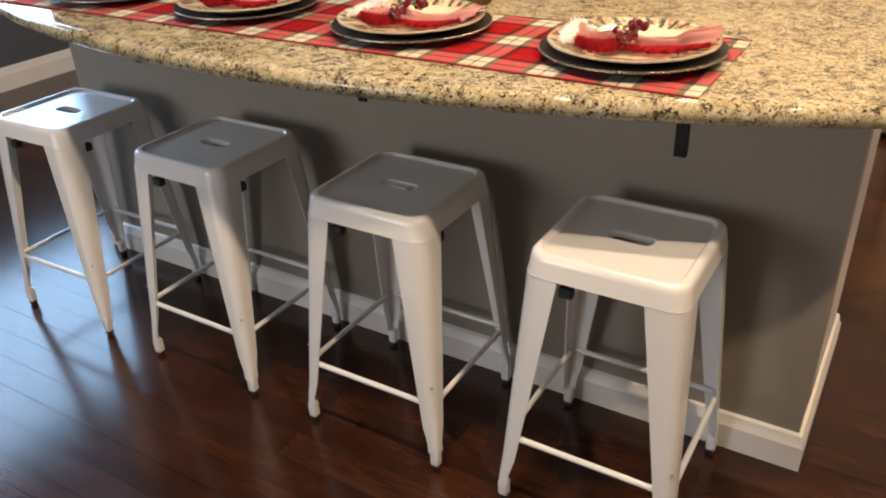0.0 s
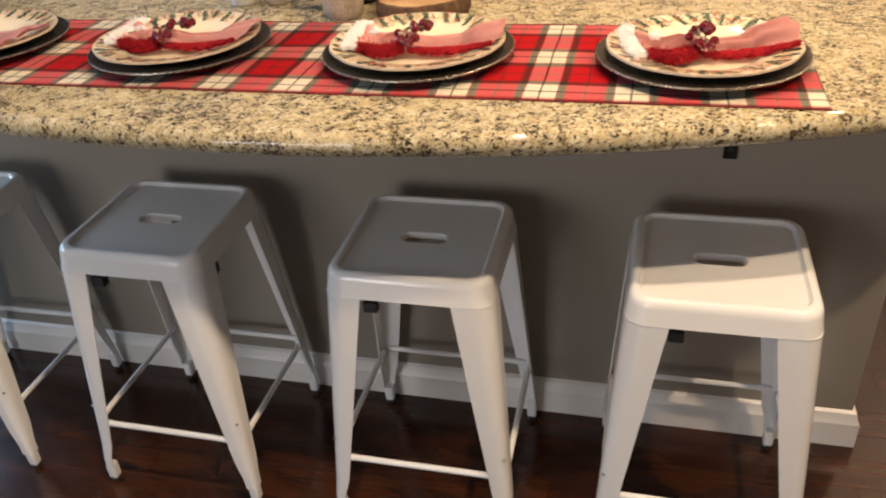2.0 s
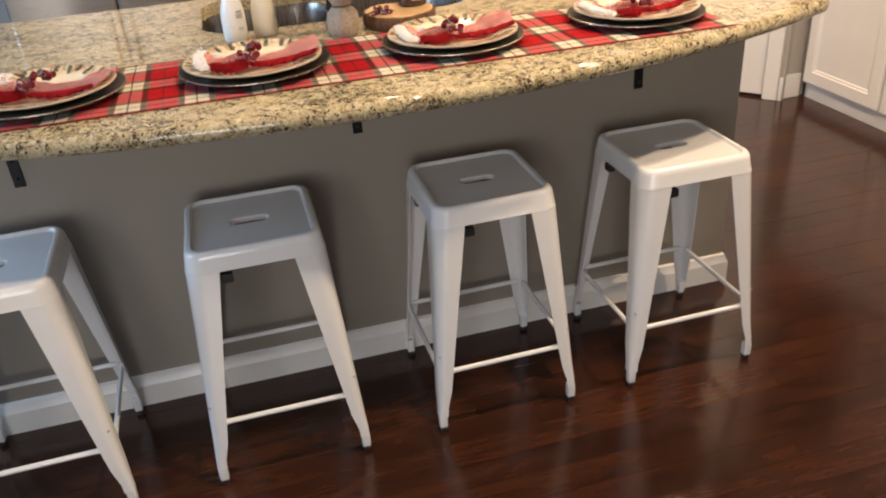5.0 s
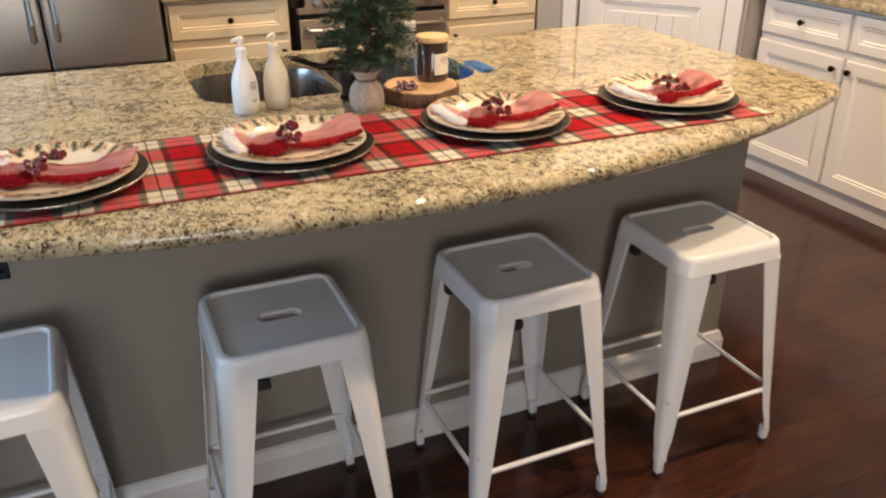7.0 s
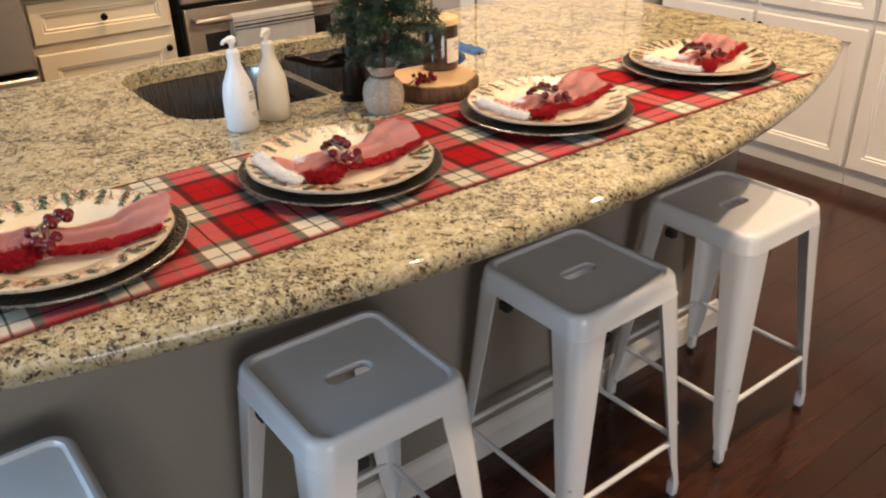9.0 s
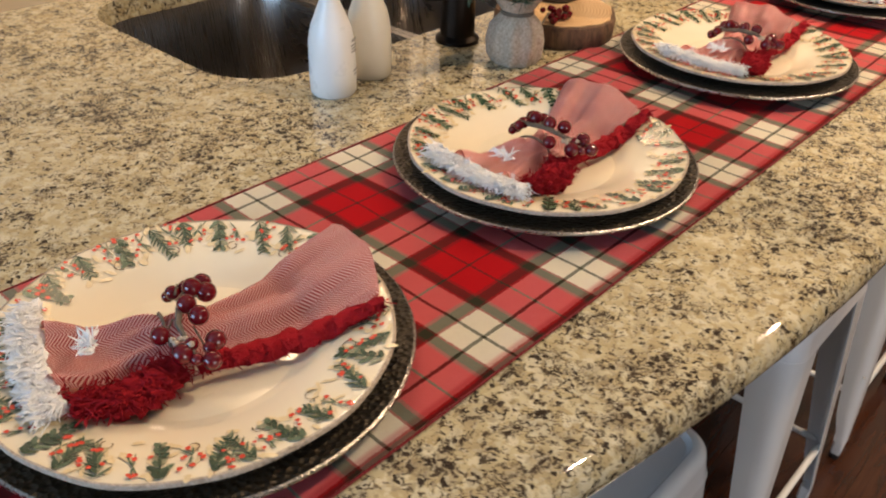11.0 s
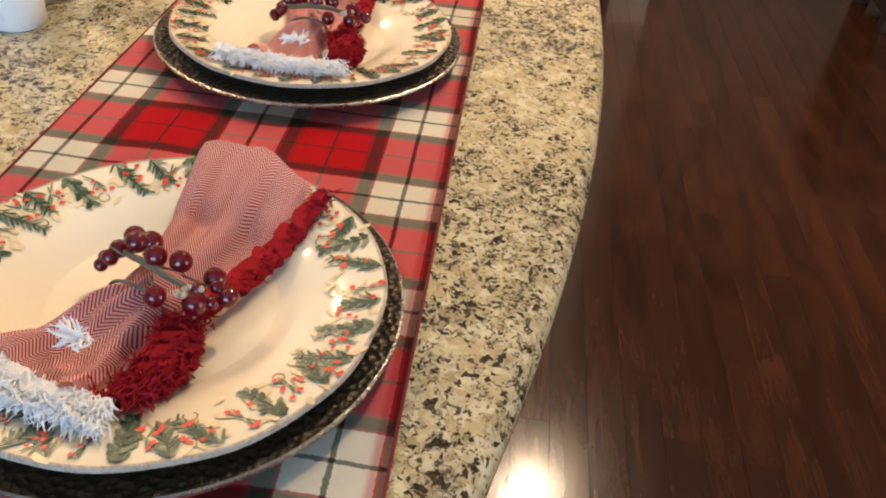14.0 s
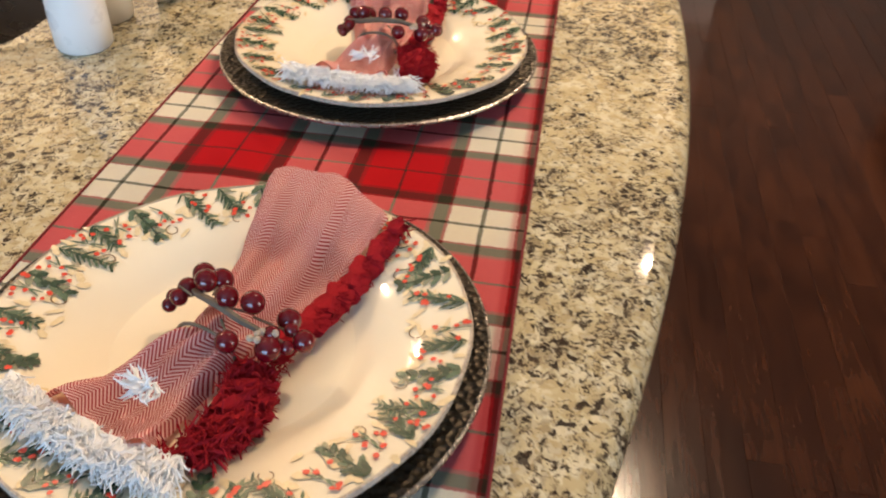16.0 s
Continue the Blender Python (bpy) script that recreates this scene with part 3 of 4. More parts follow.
sink = thing("kitchen_sink", ((SX0 + SX1) / 2, (SY0 + SY1) / 2, 0.876), "undermount two-bowl steel sink in the granite", "sink")
shw, shh = (SX1 - SX0) / 2 + 0.006, (SY1 - SY0) / 2 + 0.006
DIV = -1.065 - (SX0 + SX1) / 2
for x0, x1, r in ((-shw, DIV - 0.012, 0.10), (DIV + 0.012, shw, 0.10)):
    cx, hx = (x0 + x1) / 2, (x1 - x0) / 2
    rr = [[(x, y, z) for x, y in rounded(hx + g, shh + g, r + g, 10, cx)] for g, z in ((0.012, 0.0), (0.0, 0.0), (-0.006, -0.02), (-0.016, -0.17), (-0.05, -0.20))]
    rr = [[(min(max(x, x0 - 0.011), x1 + 0.011), y, z) for x, y, z in ring] for ring in rr]
    b2 = bmesh.new()
    loops(b2, rr, True, False, True)
    bowl = part("bowl", b2, M["sink"], sink)
    b3 = bmesh.new()
    lathe(b3, [(0.0, -0.197), (0.02, -0.197), (0.032, -0.194), (0.04, -0.1985)], 24, (cx, 0.02, 0), caps=False)
    ob = part("drain", b3, M["steel"], bowl)
part("divider", boxed(DIV - 0.0115, DIV + 0.0115, -shh + 0.01, shh - 0.01, -0.03, -0.012, bevel=0.005), M["steel"], sink)

# ---------------------------------------------------------------- stools


def build_stool(at):
    st = thing("bar_stool", (*at, 0), "white painted sheet-metal counter stool with slotted seat", "stool", "stools at the island")
    bm = bmesh.new()
    N = 10
    rings = []
    for h, r, z in ((0.1555, 0.040, 0.5655), (0.1532, 0.040, 0.577), (0.1508, 0.040, 0.596), (0.1490, 0.039, 0.6045), (0.1445, 0.037, 0.6105), (0.1400, 0.034, 0.6125), (0.1335, 0.030, 0.6120), (0.1310, 0.028, 0.6070), (0.1280, 0.026, 0.6050)):
        rings.append([(x, y, z) for x, y in rounded(h, h, r, N)])
    ins = [[(x * k, y * k, 0.6050) for x, y in rounded(0.127, 0.127, 0.026, N)] for k in (0.7,)]
    slot = rounded(0.044, 0.0165, 0.0164, N)
    for z, g in ((0.6050, 0.003), (0.6038, 0.0), (0.592, -0.0005)):
        ins.append([(x * (1 + g / 0.044), y * (1 + g / 0.0165), z) for x, y in slot])
    rings += ins
    loops(bm, rings)
    seat = part("seat", bm, M["stool"], st)
    bm = bmesh.new()  # inside of the seat pan
    loops(bm, [[(x, y, z) for x, y in rounded(h, h, 0.037, N)] for h, z in ((0.1552, 0.5652), (0.1525, 0.5652), (0.1470, 0.600))] + [[(x, y, 0.600) for x, y in rounded(0.047, 0.0195, 0.0194, N)]])
    part("seat_underside", bm, M["stool"], st)
    # one leg: a folded, tapering angle with a rounded corner
    bm = bmesh.new()
    outer, inner = [], []
    zs = [0.568, 0.555, 0.54, 0.48, 0.40, 0.30, 0.20, 0.12, 0.075, 0.05]
    for z in zs:
        f = (0.598 - z) / 0.598
        c = 0.1529 + 0.0381 * f
        arm = 0.076 - 0.053 * f
        r = 0.040 - 0.026 * f
        if z < 0.08:
            arm, r = 0.024, 0.012
        for store, t in ((outer, 0.0), (inner, 0.0028)):
            pts = [(c - arm, c - t)]
            for i in range(7):
                a = radians(90 - 15 * i)
                pts.append((c - r + (r - t) * math.cos(a), c - r + (r - t) * math.sin(a)))
            pts.append((c - t, c - arm))
            store.append([(x, y, z) for x, y in pts])
    rings = [o + i[::-1] for o, i in zip(outer, inner)]
    loops(bm, rings, True, True, True)
    leg0 = part("leg", bm, M["stool"], st)
    bm = bmesh.new()
    fx = 0.1762
    loops(bm, [[(x, y, z) for x, y in rounded(h, h, h * 0.45, 4, fx, fx)] for h, z in ((0.0095, 0.014), (0.0108, 0.018), (0.0108, 0.05), (0.0095, 0.054))], True, True, True)
    foot0 = part("foot", bm, M["stool"], leg0)
    bm = bmesh.new()
    lathe(bm, [(0.0090, 0.0), (0.0105, 0.003), (0.0105, 0.0155)], 14, (fx, fx, 0))
    tip0 = part("rubber_tip", bm, M["rubber"], leg0, "black rubber foot tip")
    bm = bmesh.new()
    box(bm, 0.056, 0.082, 0.128, 0.147, 0.530, 0.551, 0.003)
    bump0 = part("bumper", bm, M["rubber"], leg0, "small black rubber stacking bumper")
    bm = bmesh.new()
    fz = (0.598 - 0.225) / 0.598
    cc = 0.1529 + 0.0381 * fz - (0.040 - 0.026 * fz) * (1 - 0.7071) + 0.0004
    for v in bmesh.ops.create_icosphere(bm, subdivisions=1, radius=0.0042)["verts"]:
        v.co = Vector((cc + v.co.x, cc + v.co.y, 0.225 + v.co.z * 0.45))
    riv0 = part("rivet", bm, M["steel"], leg0, "small grey rivet")
    for q in (1, 2, 3):
        lg = leg0.copy()
        scene.collection.objects.link(lg)
        lg.parent, lg.matrix_basis = st, pose(0, 0, 0, 0, 0, 90 * q)
        for o in (foot0, tip0, bump0, riv0):
            c = o.copy()
            scene.collection.objects.link(c)
            c.parent = lg
    # foot rails
    bm = bmesh.new()
    L = 0.162
    yy = 0.1715
    rr = [0.0035, 0.0075, 0.0065, 0.0065, 0.0065, 0.0075, 0.0035]
    tube(bm, [(x, yy, 0.178) for x in (-L, -L + 0.014, -L + 0.035, 0, L - 0.035, L - 0.014, L)], rr, 10, 1.0)
    rail0 = part("foot_rail", bm, M["stool"], st)
    for q in (1, 2, 3):
        o = rail0.copy()
        scene.collection.objects.link(o)
        o.parent, o.matrix_basis = st, pose(0, 0, 0, 0, 0, 90 * q)
    return st


stool = build_stool((-0.346, -0.224))
for sx, sy, rz in ((-0.874, -0.222, 0.2), (-1.428, -0.222, -0.2), (-1.997, -0.224, 0.8)):
    copy_thing(stool, pose(sx, sy, 0, 0, 0, rz))

# ---------------------------------------------------------------- kitchen along the walls


def build_cabinet(name, m, width, paint, label, group, doors=1, hinge=1, height=0.875, depth=0.60, drawer=0.155):
    """A base cabinet; local x across its front, which faces -y and stands at y = 0."""
    cab = thing(name, (0, 0, 0), label, "cabinet", group)
    cab.matrix_world = m
    part("body", boxed(0, width, 0.021, depth, 0.075, height, bevel=0.001), paint, cab)
    part("toe_kick", boxed(0.0, width, 0.035, depth, 0.0, 0.0745), paint, cab)
    g = 0.011
    dz = height - 0.018 - drawer
    n = doors
    for i in range(n):
        x0, x1 = width * i / n + g, width * (i + 1) / n - g
        d = part("drawer", panel_front(bmesh.new(), x0, x1, dz, height - 0.018, 0.0, 0.04, 0.0205), paint, cab)
        knob(d, (x0 + x1) / 2, dz + drawer / 2)
        d = part("door", panel_front(bmesh.new(), x0, x1, 0.088, dz - 0.038, 0.0, 0.058, 0.0205), paint, cab)
        knob(d, (x1 - 0.032) if (hinge > 0 if n == 1 else i == 0) else (x0 + 0.032), dz - 0.085)
    return cab


def knob(parent, x, z):
    bm = bmesh.new()
    lathe(bm, [(0.0055, 0.0), (0.0055, 0.012), (0.0125, 0.016), (0.0145, 0.022), (0.012, 0.028), (0.0, 0.030)], 16)
    bmesh.ops.rotate(bm, verts=bm.verts, cent=(0, 0, 0), matrix=Matrix.Rotation(radians(90), 3, "X"))
    bmesh.ops.translate(bm, verts=bm.verts, vec=(x, 0.001, z))
    part("knob", bm, M["bronze"], parent, "dark bronze round knob")


FY = 2.222
build_cabinet("base_cabinet", pose(-1.352, FY, 0), 0.562, M["cabinet"], "cream painted base cabinet beside the fridge", "wall cabinets", 1, 1)
build_cabinet("base_cabinet", pose(0.026, FY, 0), 0.535, M["cabinet"], "cream painted base cabinet beside the range", "wall cabinets", 1, -1)
for y1, nm in ((1.375, 2), (0.327, 2)):
    build_cabinet("base_cabinet", pose(1.318, y1, 0, 0, 0, -90), 1.046, M["cabinet_white"], "white painted base cabinet with two drawers and doors", "white cabinets", nm)
for nm, x0, x1, y0, y1 in (("counter_left", -1.366, -0.797, FY - 0.025, YB - 0.001), ("counter_right", 0.022, 0.60, FY - 0.025, YB - 0.001), ("counter_east", 1.29, 1.949, -0.72, 1.398)):
    tagged(link_mesh(nm, boxed(x0, x1, y0, y1, 0.8765, 0.914, bevel=0.009, seg=3), M["granite"]), "beige granite worktop on the base cabinets", "countertop")

# refrigerator
fr = thing("refrigerator", (-2.305, 2.03, 0), "stainless steel french door refrigerator", "refrigerator")
part("case", boxed(0.0, 0.925, 0.045, 0.80, 0.02, 1.76, bevel=0.006), M["iron"], fr, "dark grey refrigerator case")
for x0, x1, nx in ((0.004, 0.456, 0.415), (0.462, 0.914, 0.503)):
    d = part("door", boxed(x0, x1, -0.03, 0.04, 0.665, 1.75, bevel=0.012, seg=3), M["steel"], fr)
    bm = bmesh.new()
    tube(bm, [(nx, -0.03, 0.79), (nx, -0.075, 0.80), (nx, -0.08, 0.86), (nx, -0.08, 1.50), (nx, -0.075, 1.56), (nx, -0.03, 1.57)], 0.012, 12)
    part("handle", bm, M["steel"], d, "brushed steel bar handle")
d = part("freezer_drawer", boxed(0.004, 0.914, -0.03, 0.04, 0.10, 0.645, bevel=0.012, seg=3), M["steel"], fr)
bm = bmesh.new()
tube(bm, [(0.10, -0.03, 0.56), (0.105, -0.075, 0.56), (0.16, -0.08, 0.56), (0.76, -0.08, 0.56), (0.81, -0.075, 0.56), (0.815, -0.03, 0.56)], 0.012, 12)
part("handle", bm, M["steel"], d, "brushed steel bar handle")
part("grille", boxed(0.01, 0.908, 0.0, 0.04, 0.02, 0.09, bevel=0.004), M["iron"], fr)

# range with oven
rg = thing("range", (-0.766, 2.19, 0), "stainless steel range with black oven glass", "range")
part("body", boxed(0.004, 0.780, 0.03, 0.655, 0.0, 0.895, bevel=0.003), M["iron"], rg, "black range body")
part("control_panel", boxed(0.006, 0.778, -0.012, 0.029, 0.785, 0.895, bevel=0.008), M["steel"], rg)
for i in range(5):
    bm = bmesh.new()
    lathe(bm, [(0.024, 0.0), (0.024, 0.006), (0.019, 0.008), (0.017, 0.030), (0.012, 0.034)], 20)
    bmesh.ops.rotate(bm, verts=bm.verts, cent=(0, 0, 0), matrix=Matrix.Rotation(radians(90), 3, "X"))
    bmesh.ops.translate(bm, verts=bm.verts, vec=(0.10 + 0.146 * i, -0.012, 0.84))
    part("control_knob", bm, M["steel"], rg)
od = part("oven_door", boxed(0.010, 0.774, -0.015, 0.028, 0.20, 0.765, bevel=0.006), M["steel"], rg)
part("oven_glass", boxed(0.085, 0.70, -0.0185, -0.0152, 0.28, 0.655, bevel=0.001), M["black_glass"], od, "black oven window")
bm = bmesh.new()
tube(bm, [(0.045, -0.014, 0.715), (0.047, -0.058, 0.715), (0.08, -0.065, 0.715), (0.70, -0.065, 0.715), (0.735, -0.058, 0.715), (0.737, -0.014, 0.715)], 0.013, 12)
part("handle", bm, M["steel"], od, "steel bar handle")
part("storage_drawer", boxed(0.010, 0.774, -0.012, 0.028, 0.03, 0.19, bevel=0.006), M["steel"], rg)
part("cooktop", boxed(0.004, 0.780, -0.012, 0.655, 0.896, 0.916, bevel=0.004), M["black_glass"], rg, "black cooktop")
for gx in (0.03, 0.275, 0.52):
    bm = bmesh.new()
    for k in range(4):
        box(bm, gx + 0.072 * k, gx + 0.072 * k + 0.012, 0.05, 0.56, 0.930, 0.944, 0.003)
    for k in range(3):
        box(bm, gx - 0.004, gx + 0.232, 0.05 + 0.24 * k, 0.062 + 0.24 * k, 0.918, 0.930, 0.003)
    part("grate", bm, M["iron"], rg, "black cast iron grate")

# tea towel over the oven handle
tw = thing("tea_towel", (-0.766 + 0.19, 2.125, 0.715), "white tea towel with dark stripes hung over the oven handle", "towel")
bm = bmesh.new()
W, prof = 0.385, [(0.033, -0.26), (0.032, -0.14), (0.027, -0.03), (0.018, 0.006), (0.0, 0.0185), (-0.018, 0.006), (-0.022, -0.03), (-0.026, -0.16), (-0.027, -0.30), (-0.026, -0.42)]
rings = []
for y, z in prof:
    rings.append([(W * i / 24, y + (0.004 * math.sin(i * 0.9) + 0.003 * math.sin(i * 2.1 + 1)) * min(1, max(0, -z) * 6), z) for i in range(25)])
loops(bm, rings, False)
bmesh.ops.solidify(bm, geom=bm.faces[:], thickness=0.003)
part("cloth", bm, M["towel"], tw)
for z, h in ((-0.016, 0.004), (-0.030, 0.008), (-0.046, 0.004)):
    bm = bmesh.new()
    rings = [[(W * i / 24, -0.0268 - 0.0022 + (0.004 * math.sin(i * 0.9) + 0.003 * math.sin(i * 2.1 + 1)) * min(1, max(0, -zz) * 6), zz) for i in range(25)] for zz in (z, z - h)]
    loops(bm, rings, False)
    bmesh.ops.solidify(bm, geom=bm.faces[:], thickness=0.0012)
    part("stripe", bm, M["stripe"], tw, "dark woven stripe")

# things on the far worktops
bm = bmesh.new()
prof = rounded(0.085, 0.06, 0.03, 5)
loops(bm, [[(x * k, y * k, z) for x, y in prof] for k, z in ((0.97, 0.0), (1, 0.006), (1, 0.026), (0.985, 0.032), (0.99, 0.036), (1.0, 0.060), (0.96, 0.066))], True, True, True)
ob = tagged(link_mesh("folded_towel", bm, M["red_cloth"]), "folded red kitchen towel on the granite worktop", "towel")
ob.matrix_world = pose(-1.17, 2.36, 0.914, 0, 0, 6)
bm = lathe(bmesh.new(), [(0.0, 0.0), (0.055, 0.0), (0.06, 0.01), (0.06, 0.13), (0.05, 0.145), (0.0, 0.15)], 28)
tagged(link_mesh("canister", bm, M["iron"]), "black metal kitchen canister on the worktop", "canister").matrix_world = pose(-0.95, 2.45, 0.914)
bm = boxed(-0.14, 0.14, -0.10, 0.10, 0.0, 0.022, bevel=0.008, seg=3)
tagged(link_mesh("cutting_board", bm, M["board"]), "pale wooden cutting board on the granite worktop", "cutting board").matrix_world = pose(1.55, 0.62, 0.914, 0, 0, 8)

# dark console in the next room
cs = thing("console_cabinet", (1.42, -2.70, 0), "dark stained wooden console cabinet by the wall end", "cabinet")
part("body", boxed(0, 0.42, 0, 0.72, 0.07, 0.82, bevel=0.006), M["dark_wood"], cs)
part("top", boxed(-0.02, 0.44, -0.02, 0.74, 0.8205, 0.85, bevel=0.008), M["dark_wood"], cs)
for lx in (0.0, 0.36):
    for ly in (0.0, 0.66):
        part("leg", boxed(lx, lx + 0.06, ly, ly + 0.06, 0, 0.0695, bevel=0.005), M["dark_wood"], cs)
for ly in (0.01, 0.365):
    b2 = panel_front(bmesh.new(), 0, 0.345, 0.09, 0.80, 0, 0.06, 0.016)
    bmesh.ops.transform(b2, matrix=pose(-0.0165, ly + 0.345, 0, 0, 0, -90), verts=b2.verts)
    part("door", b2, M["dark_wood"], cs)

# ---------------------------------------------------------------- on the island
TOP = 0.915


def build_bottle(at, rz, lines, label, mat):
    b = thing("soap_bottle", (*at, TOP), label, "bottle", "bottles by the sink", rz=rz)
    body = part("bottle", lathe(bmesh.new(), [(0.0, 0.0005), (0.028, 0.0005), (0.0305, 0.004), (0.0312, 0.03), (0.0300, 0.070), (0.0262, 0.090), (0.0190, 0.108), (0.0130, 0.122), (0.0115, 0.131), (0.0115, 0.1355), (0.0, 0.1355)], 40), mat, b)
    part("collar", lathe(bmesh.new(), [(0.0, 0.136), (0.0125, 0.136), (0.0125, 0.149), (0.009, 0.153), (0.0, 0.153)], 24), mat, b)
    bm = lathe(bmesh.new(), [(0.0, 0.1535), (0.0048, 0.1535), (0.0048, 0.163), (0.0085, 0.165), (0.0085, 0.174), (0.006, 0.177), (0.0, 0.177)], 20)
    tube(bm, [(-0.004, 0, 0.1705), (-0.012, 0, 0.1715), (-0.018, 0, 0.1695), (-0.020, 0, 0.165)], [0.005, 0.0042, 0.0034, 0.003], 10)
    part("pump", bm, mat, b)
    for z, half, h in lines:
        bm = bmesh.new()
        rings = []
        for zz in (z, z + h):
            rings.append([(0.0316 * math.cos(a), 0.0316 * math.sin(a), zz) for a in [radians(-70 + half * (2 * i / 8 - 1)) for i in range(9)]])
        loops(bm, rings, False)
        part("label_line", bm, M["ink"], body)
    return b


build_bottle((-1.376, 0.212), 10, [(0.074, 15, 0.0032), (0.068, 18, 0.0018), (0.064, 16, 0.0018), (0.060, 17, 0.0018), (0.034, 13, 0.0022), (0.029, 10, 0.0016)], "white plastic hand soap bottle with pump beside the sink", M["plastic"])
build_bottle((-1.298, 0.226), 40, [(0.050, 14, 0.0022), (0.045, 11, 0.0016), (0.024, 3, 0.004)], "cream plastic lotion bottle with pump and small print", M["plastic_cream"])

# faucet
fc = thing("faucet", (-1.105, 0.235, TOP), "black gooseneck kitchen faucet with side lever", "faucet")
part("base", lathe(bmesh.new(), [(0.0, 0.0005), (0.034, 0.0005), (0.034, 0.006), (0.027, 0.012), (0.0255, 0.10), (0.022, 0.112), (0.0, 0.112)], 28), M["bronze"], fc)
bm = bmesh.new()
path = [(0, 0, 0.11), (0, 0, 0.22), (0, 0, 0.31)]
path += [(-0.045 + 0.045 * math.cos(a), 0.062 - 0.062 * math.cos(a), 0.31 + 0.075 * math.sin(a)) for a in [math.pi * i / 12 for i in range(1, 13)]]
path += [(-0.092, 0.127, 0.27)]
tube(bm, path, 0.0125, 14)
part("neck", bm, M["bronze"], fc)
bm = bmesh.new()
tube(bm, [(-0.092, 0.127, 0.269), (-0.092, 0.128, 0.262), (-0.093, 0.129, 0.215), (-0.093, 0.129, 0.208)], [0.013, 0.017, 0.019, 0.016], 16)
part("spray_head", bm, M["bronze"], fc)
bm = bmesh.new()
tube(bm, [(-0.02, 0.0, 0.085), (-0.045, 0.002, 0.088), (-0.07, 0.004, 0.083), (-0.10, 0.006, 0.092), (-0.135, 0.008, 0.108), (-0.150, 0.009, 0.110)], [0.016, 0.018, 0.009, 0.007, 0.008, 0.005], 12)
part("lever", bm, M["bronze"], fc)

# blue cloth over the sink's edge
bm = bmesh.new()
rings = []
for y, z in ((0.0, 0.004), (0.02, 0.005), (0.04, 0.0045), (0.055, -0.008), (0.058, -0.05), (0.057, -0.095)):
    rings.append([(0.13 * i / 14 - 0.065, y + 0.002 * math.sin(i * 1.3), z + 0.0015 * math.sin(i * 1.7 + y * 40)) for i in range(15)])
loops(bm, rings, False)
bmesh.ops.solidify(bm, geom=bm.faces[:], thickness=0.003)
ob = tagged(link_mesh("dish_cloth", bm, M["cloth_blue"]), "blue patterned dish cloth draped over the sink edge", "cloth")
ob.matrix_world = pose(-0.648, 0.40, TOP + 0.002, 0, 0, 90)

# wood slice, candle, berry garland
ws = thing("wood_slice", (-0.952, 0.158, TOP), "round wood slice with bark edge", "wood slice")
rag = lambda a, r: 0.035 * math.sin(3 * a + 1) + 0.02 * math.sin(7 * a) + 0.012 * math.sin(17 * a)
part("bark", lathe(bmesh.new(), [(0.0, 0.0005), (0.092, 0.0005), (0.096, 0.008), (0.097, 0.026), (0.094, 0.034), (0.090, 0.0345), (0.0, 0.0345)], 72, wave=rag), M["bark"], ws, "rough brown bark")
part("cut_face", lathe(bmesh.new(), [(0.0, 0.0350), (0.0895, 0.0350), (0.0895, 0.0365), (0.0, 0.0365)], 72, wave=rag), M["rings"], ws, "pale sawn face with growth rings")

cn = thing("candle_jar", (-0.905, 0.197, TOP + 0.0368), "brown glass candle jar with wooden lid and paper label", "candle")
jar = part("jar", lathe(bmesh.new(), [(0.0, 0.0003), (0.036, 0.0003), (0.039, 0.003), (0.0395, 0.092), (0.037, 0.096), (0.0, 0.096)], 40), M["jar"], cn)
part("lid", lathe(bmesh.new(), [(0.0, 0.0965), (0.041, 0.0965), (0.042, 0.099), (0.042, 0.107), (0.040, 0.110), (0.0, 0.110)], 40), M["lid"], cn, "pale wooden lid")
bm = bmesh.new()
loops(bm, [[(0.0399 * math.cos(a), 0.0399 * math.sin(a), z) for a in [radians(-105 + 85 * i / 14) for i in range(15)]] for z in (0.018, 0.070)], False)
lab = part("label", bm, M["paper"], jar, "cream paper label")
for z, half in ((0.058, 16), (0.052, 22), (0.044, 12)):
    bm = bmesh.new()
    loops(bm, [[(0.0402 * math.cos(a), 0.0402 * math.sin(a), zz) for a in [radians(-62 - half + 2 * half * i / 6) for i in range(7)]] for zz in (z, z + 0.003)], False)
    part("label_line", bm, M["ink"], lab)

rnd = random.Random(4)
gl = thing("berry_garland", (-1.010, 0.118, TOP + 0.0367), "small dark red berry garland on the wood slice", "decoration")
for i in range(16):
    a, r = rnd.uniform(0, 6.28), rnd.uniform(0.004, 0.034)
    q = rnd.uniform(0.005, 0.0075)
    part("berry", ball(bmesh.new(), (r * math.cos(a), r * 0.6 * math.sin(a) + 0.004, q + (0.010 if i % 3 == 0 else 0)), q, 1), M["berry"], gl)
bm = bmesh.new()
tube(bm, [(-0.035, 0.0, 0.006), (-0.01, 0.01, 0.012), (0.02, -0.004, 0.010), (0.04, 0.006, 0.006)], 0.0018, 6)
part("stem", bm, M["twig"], gl)

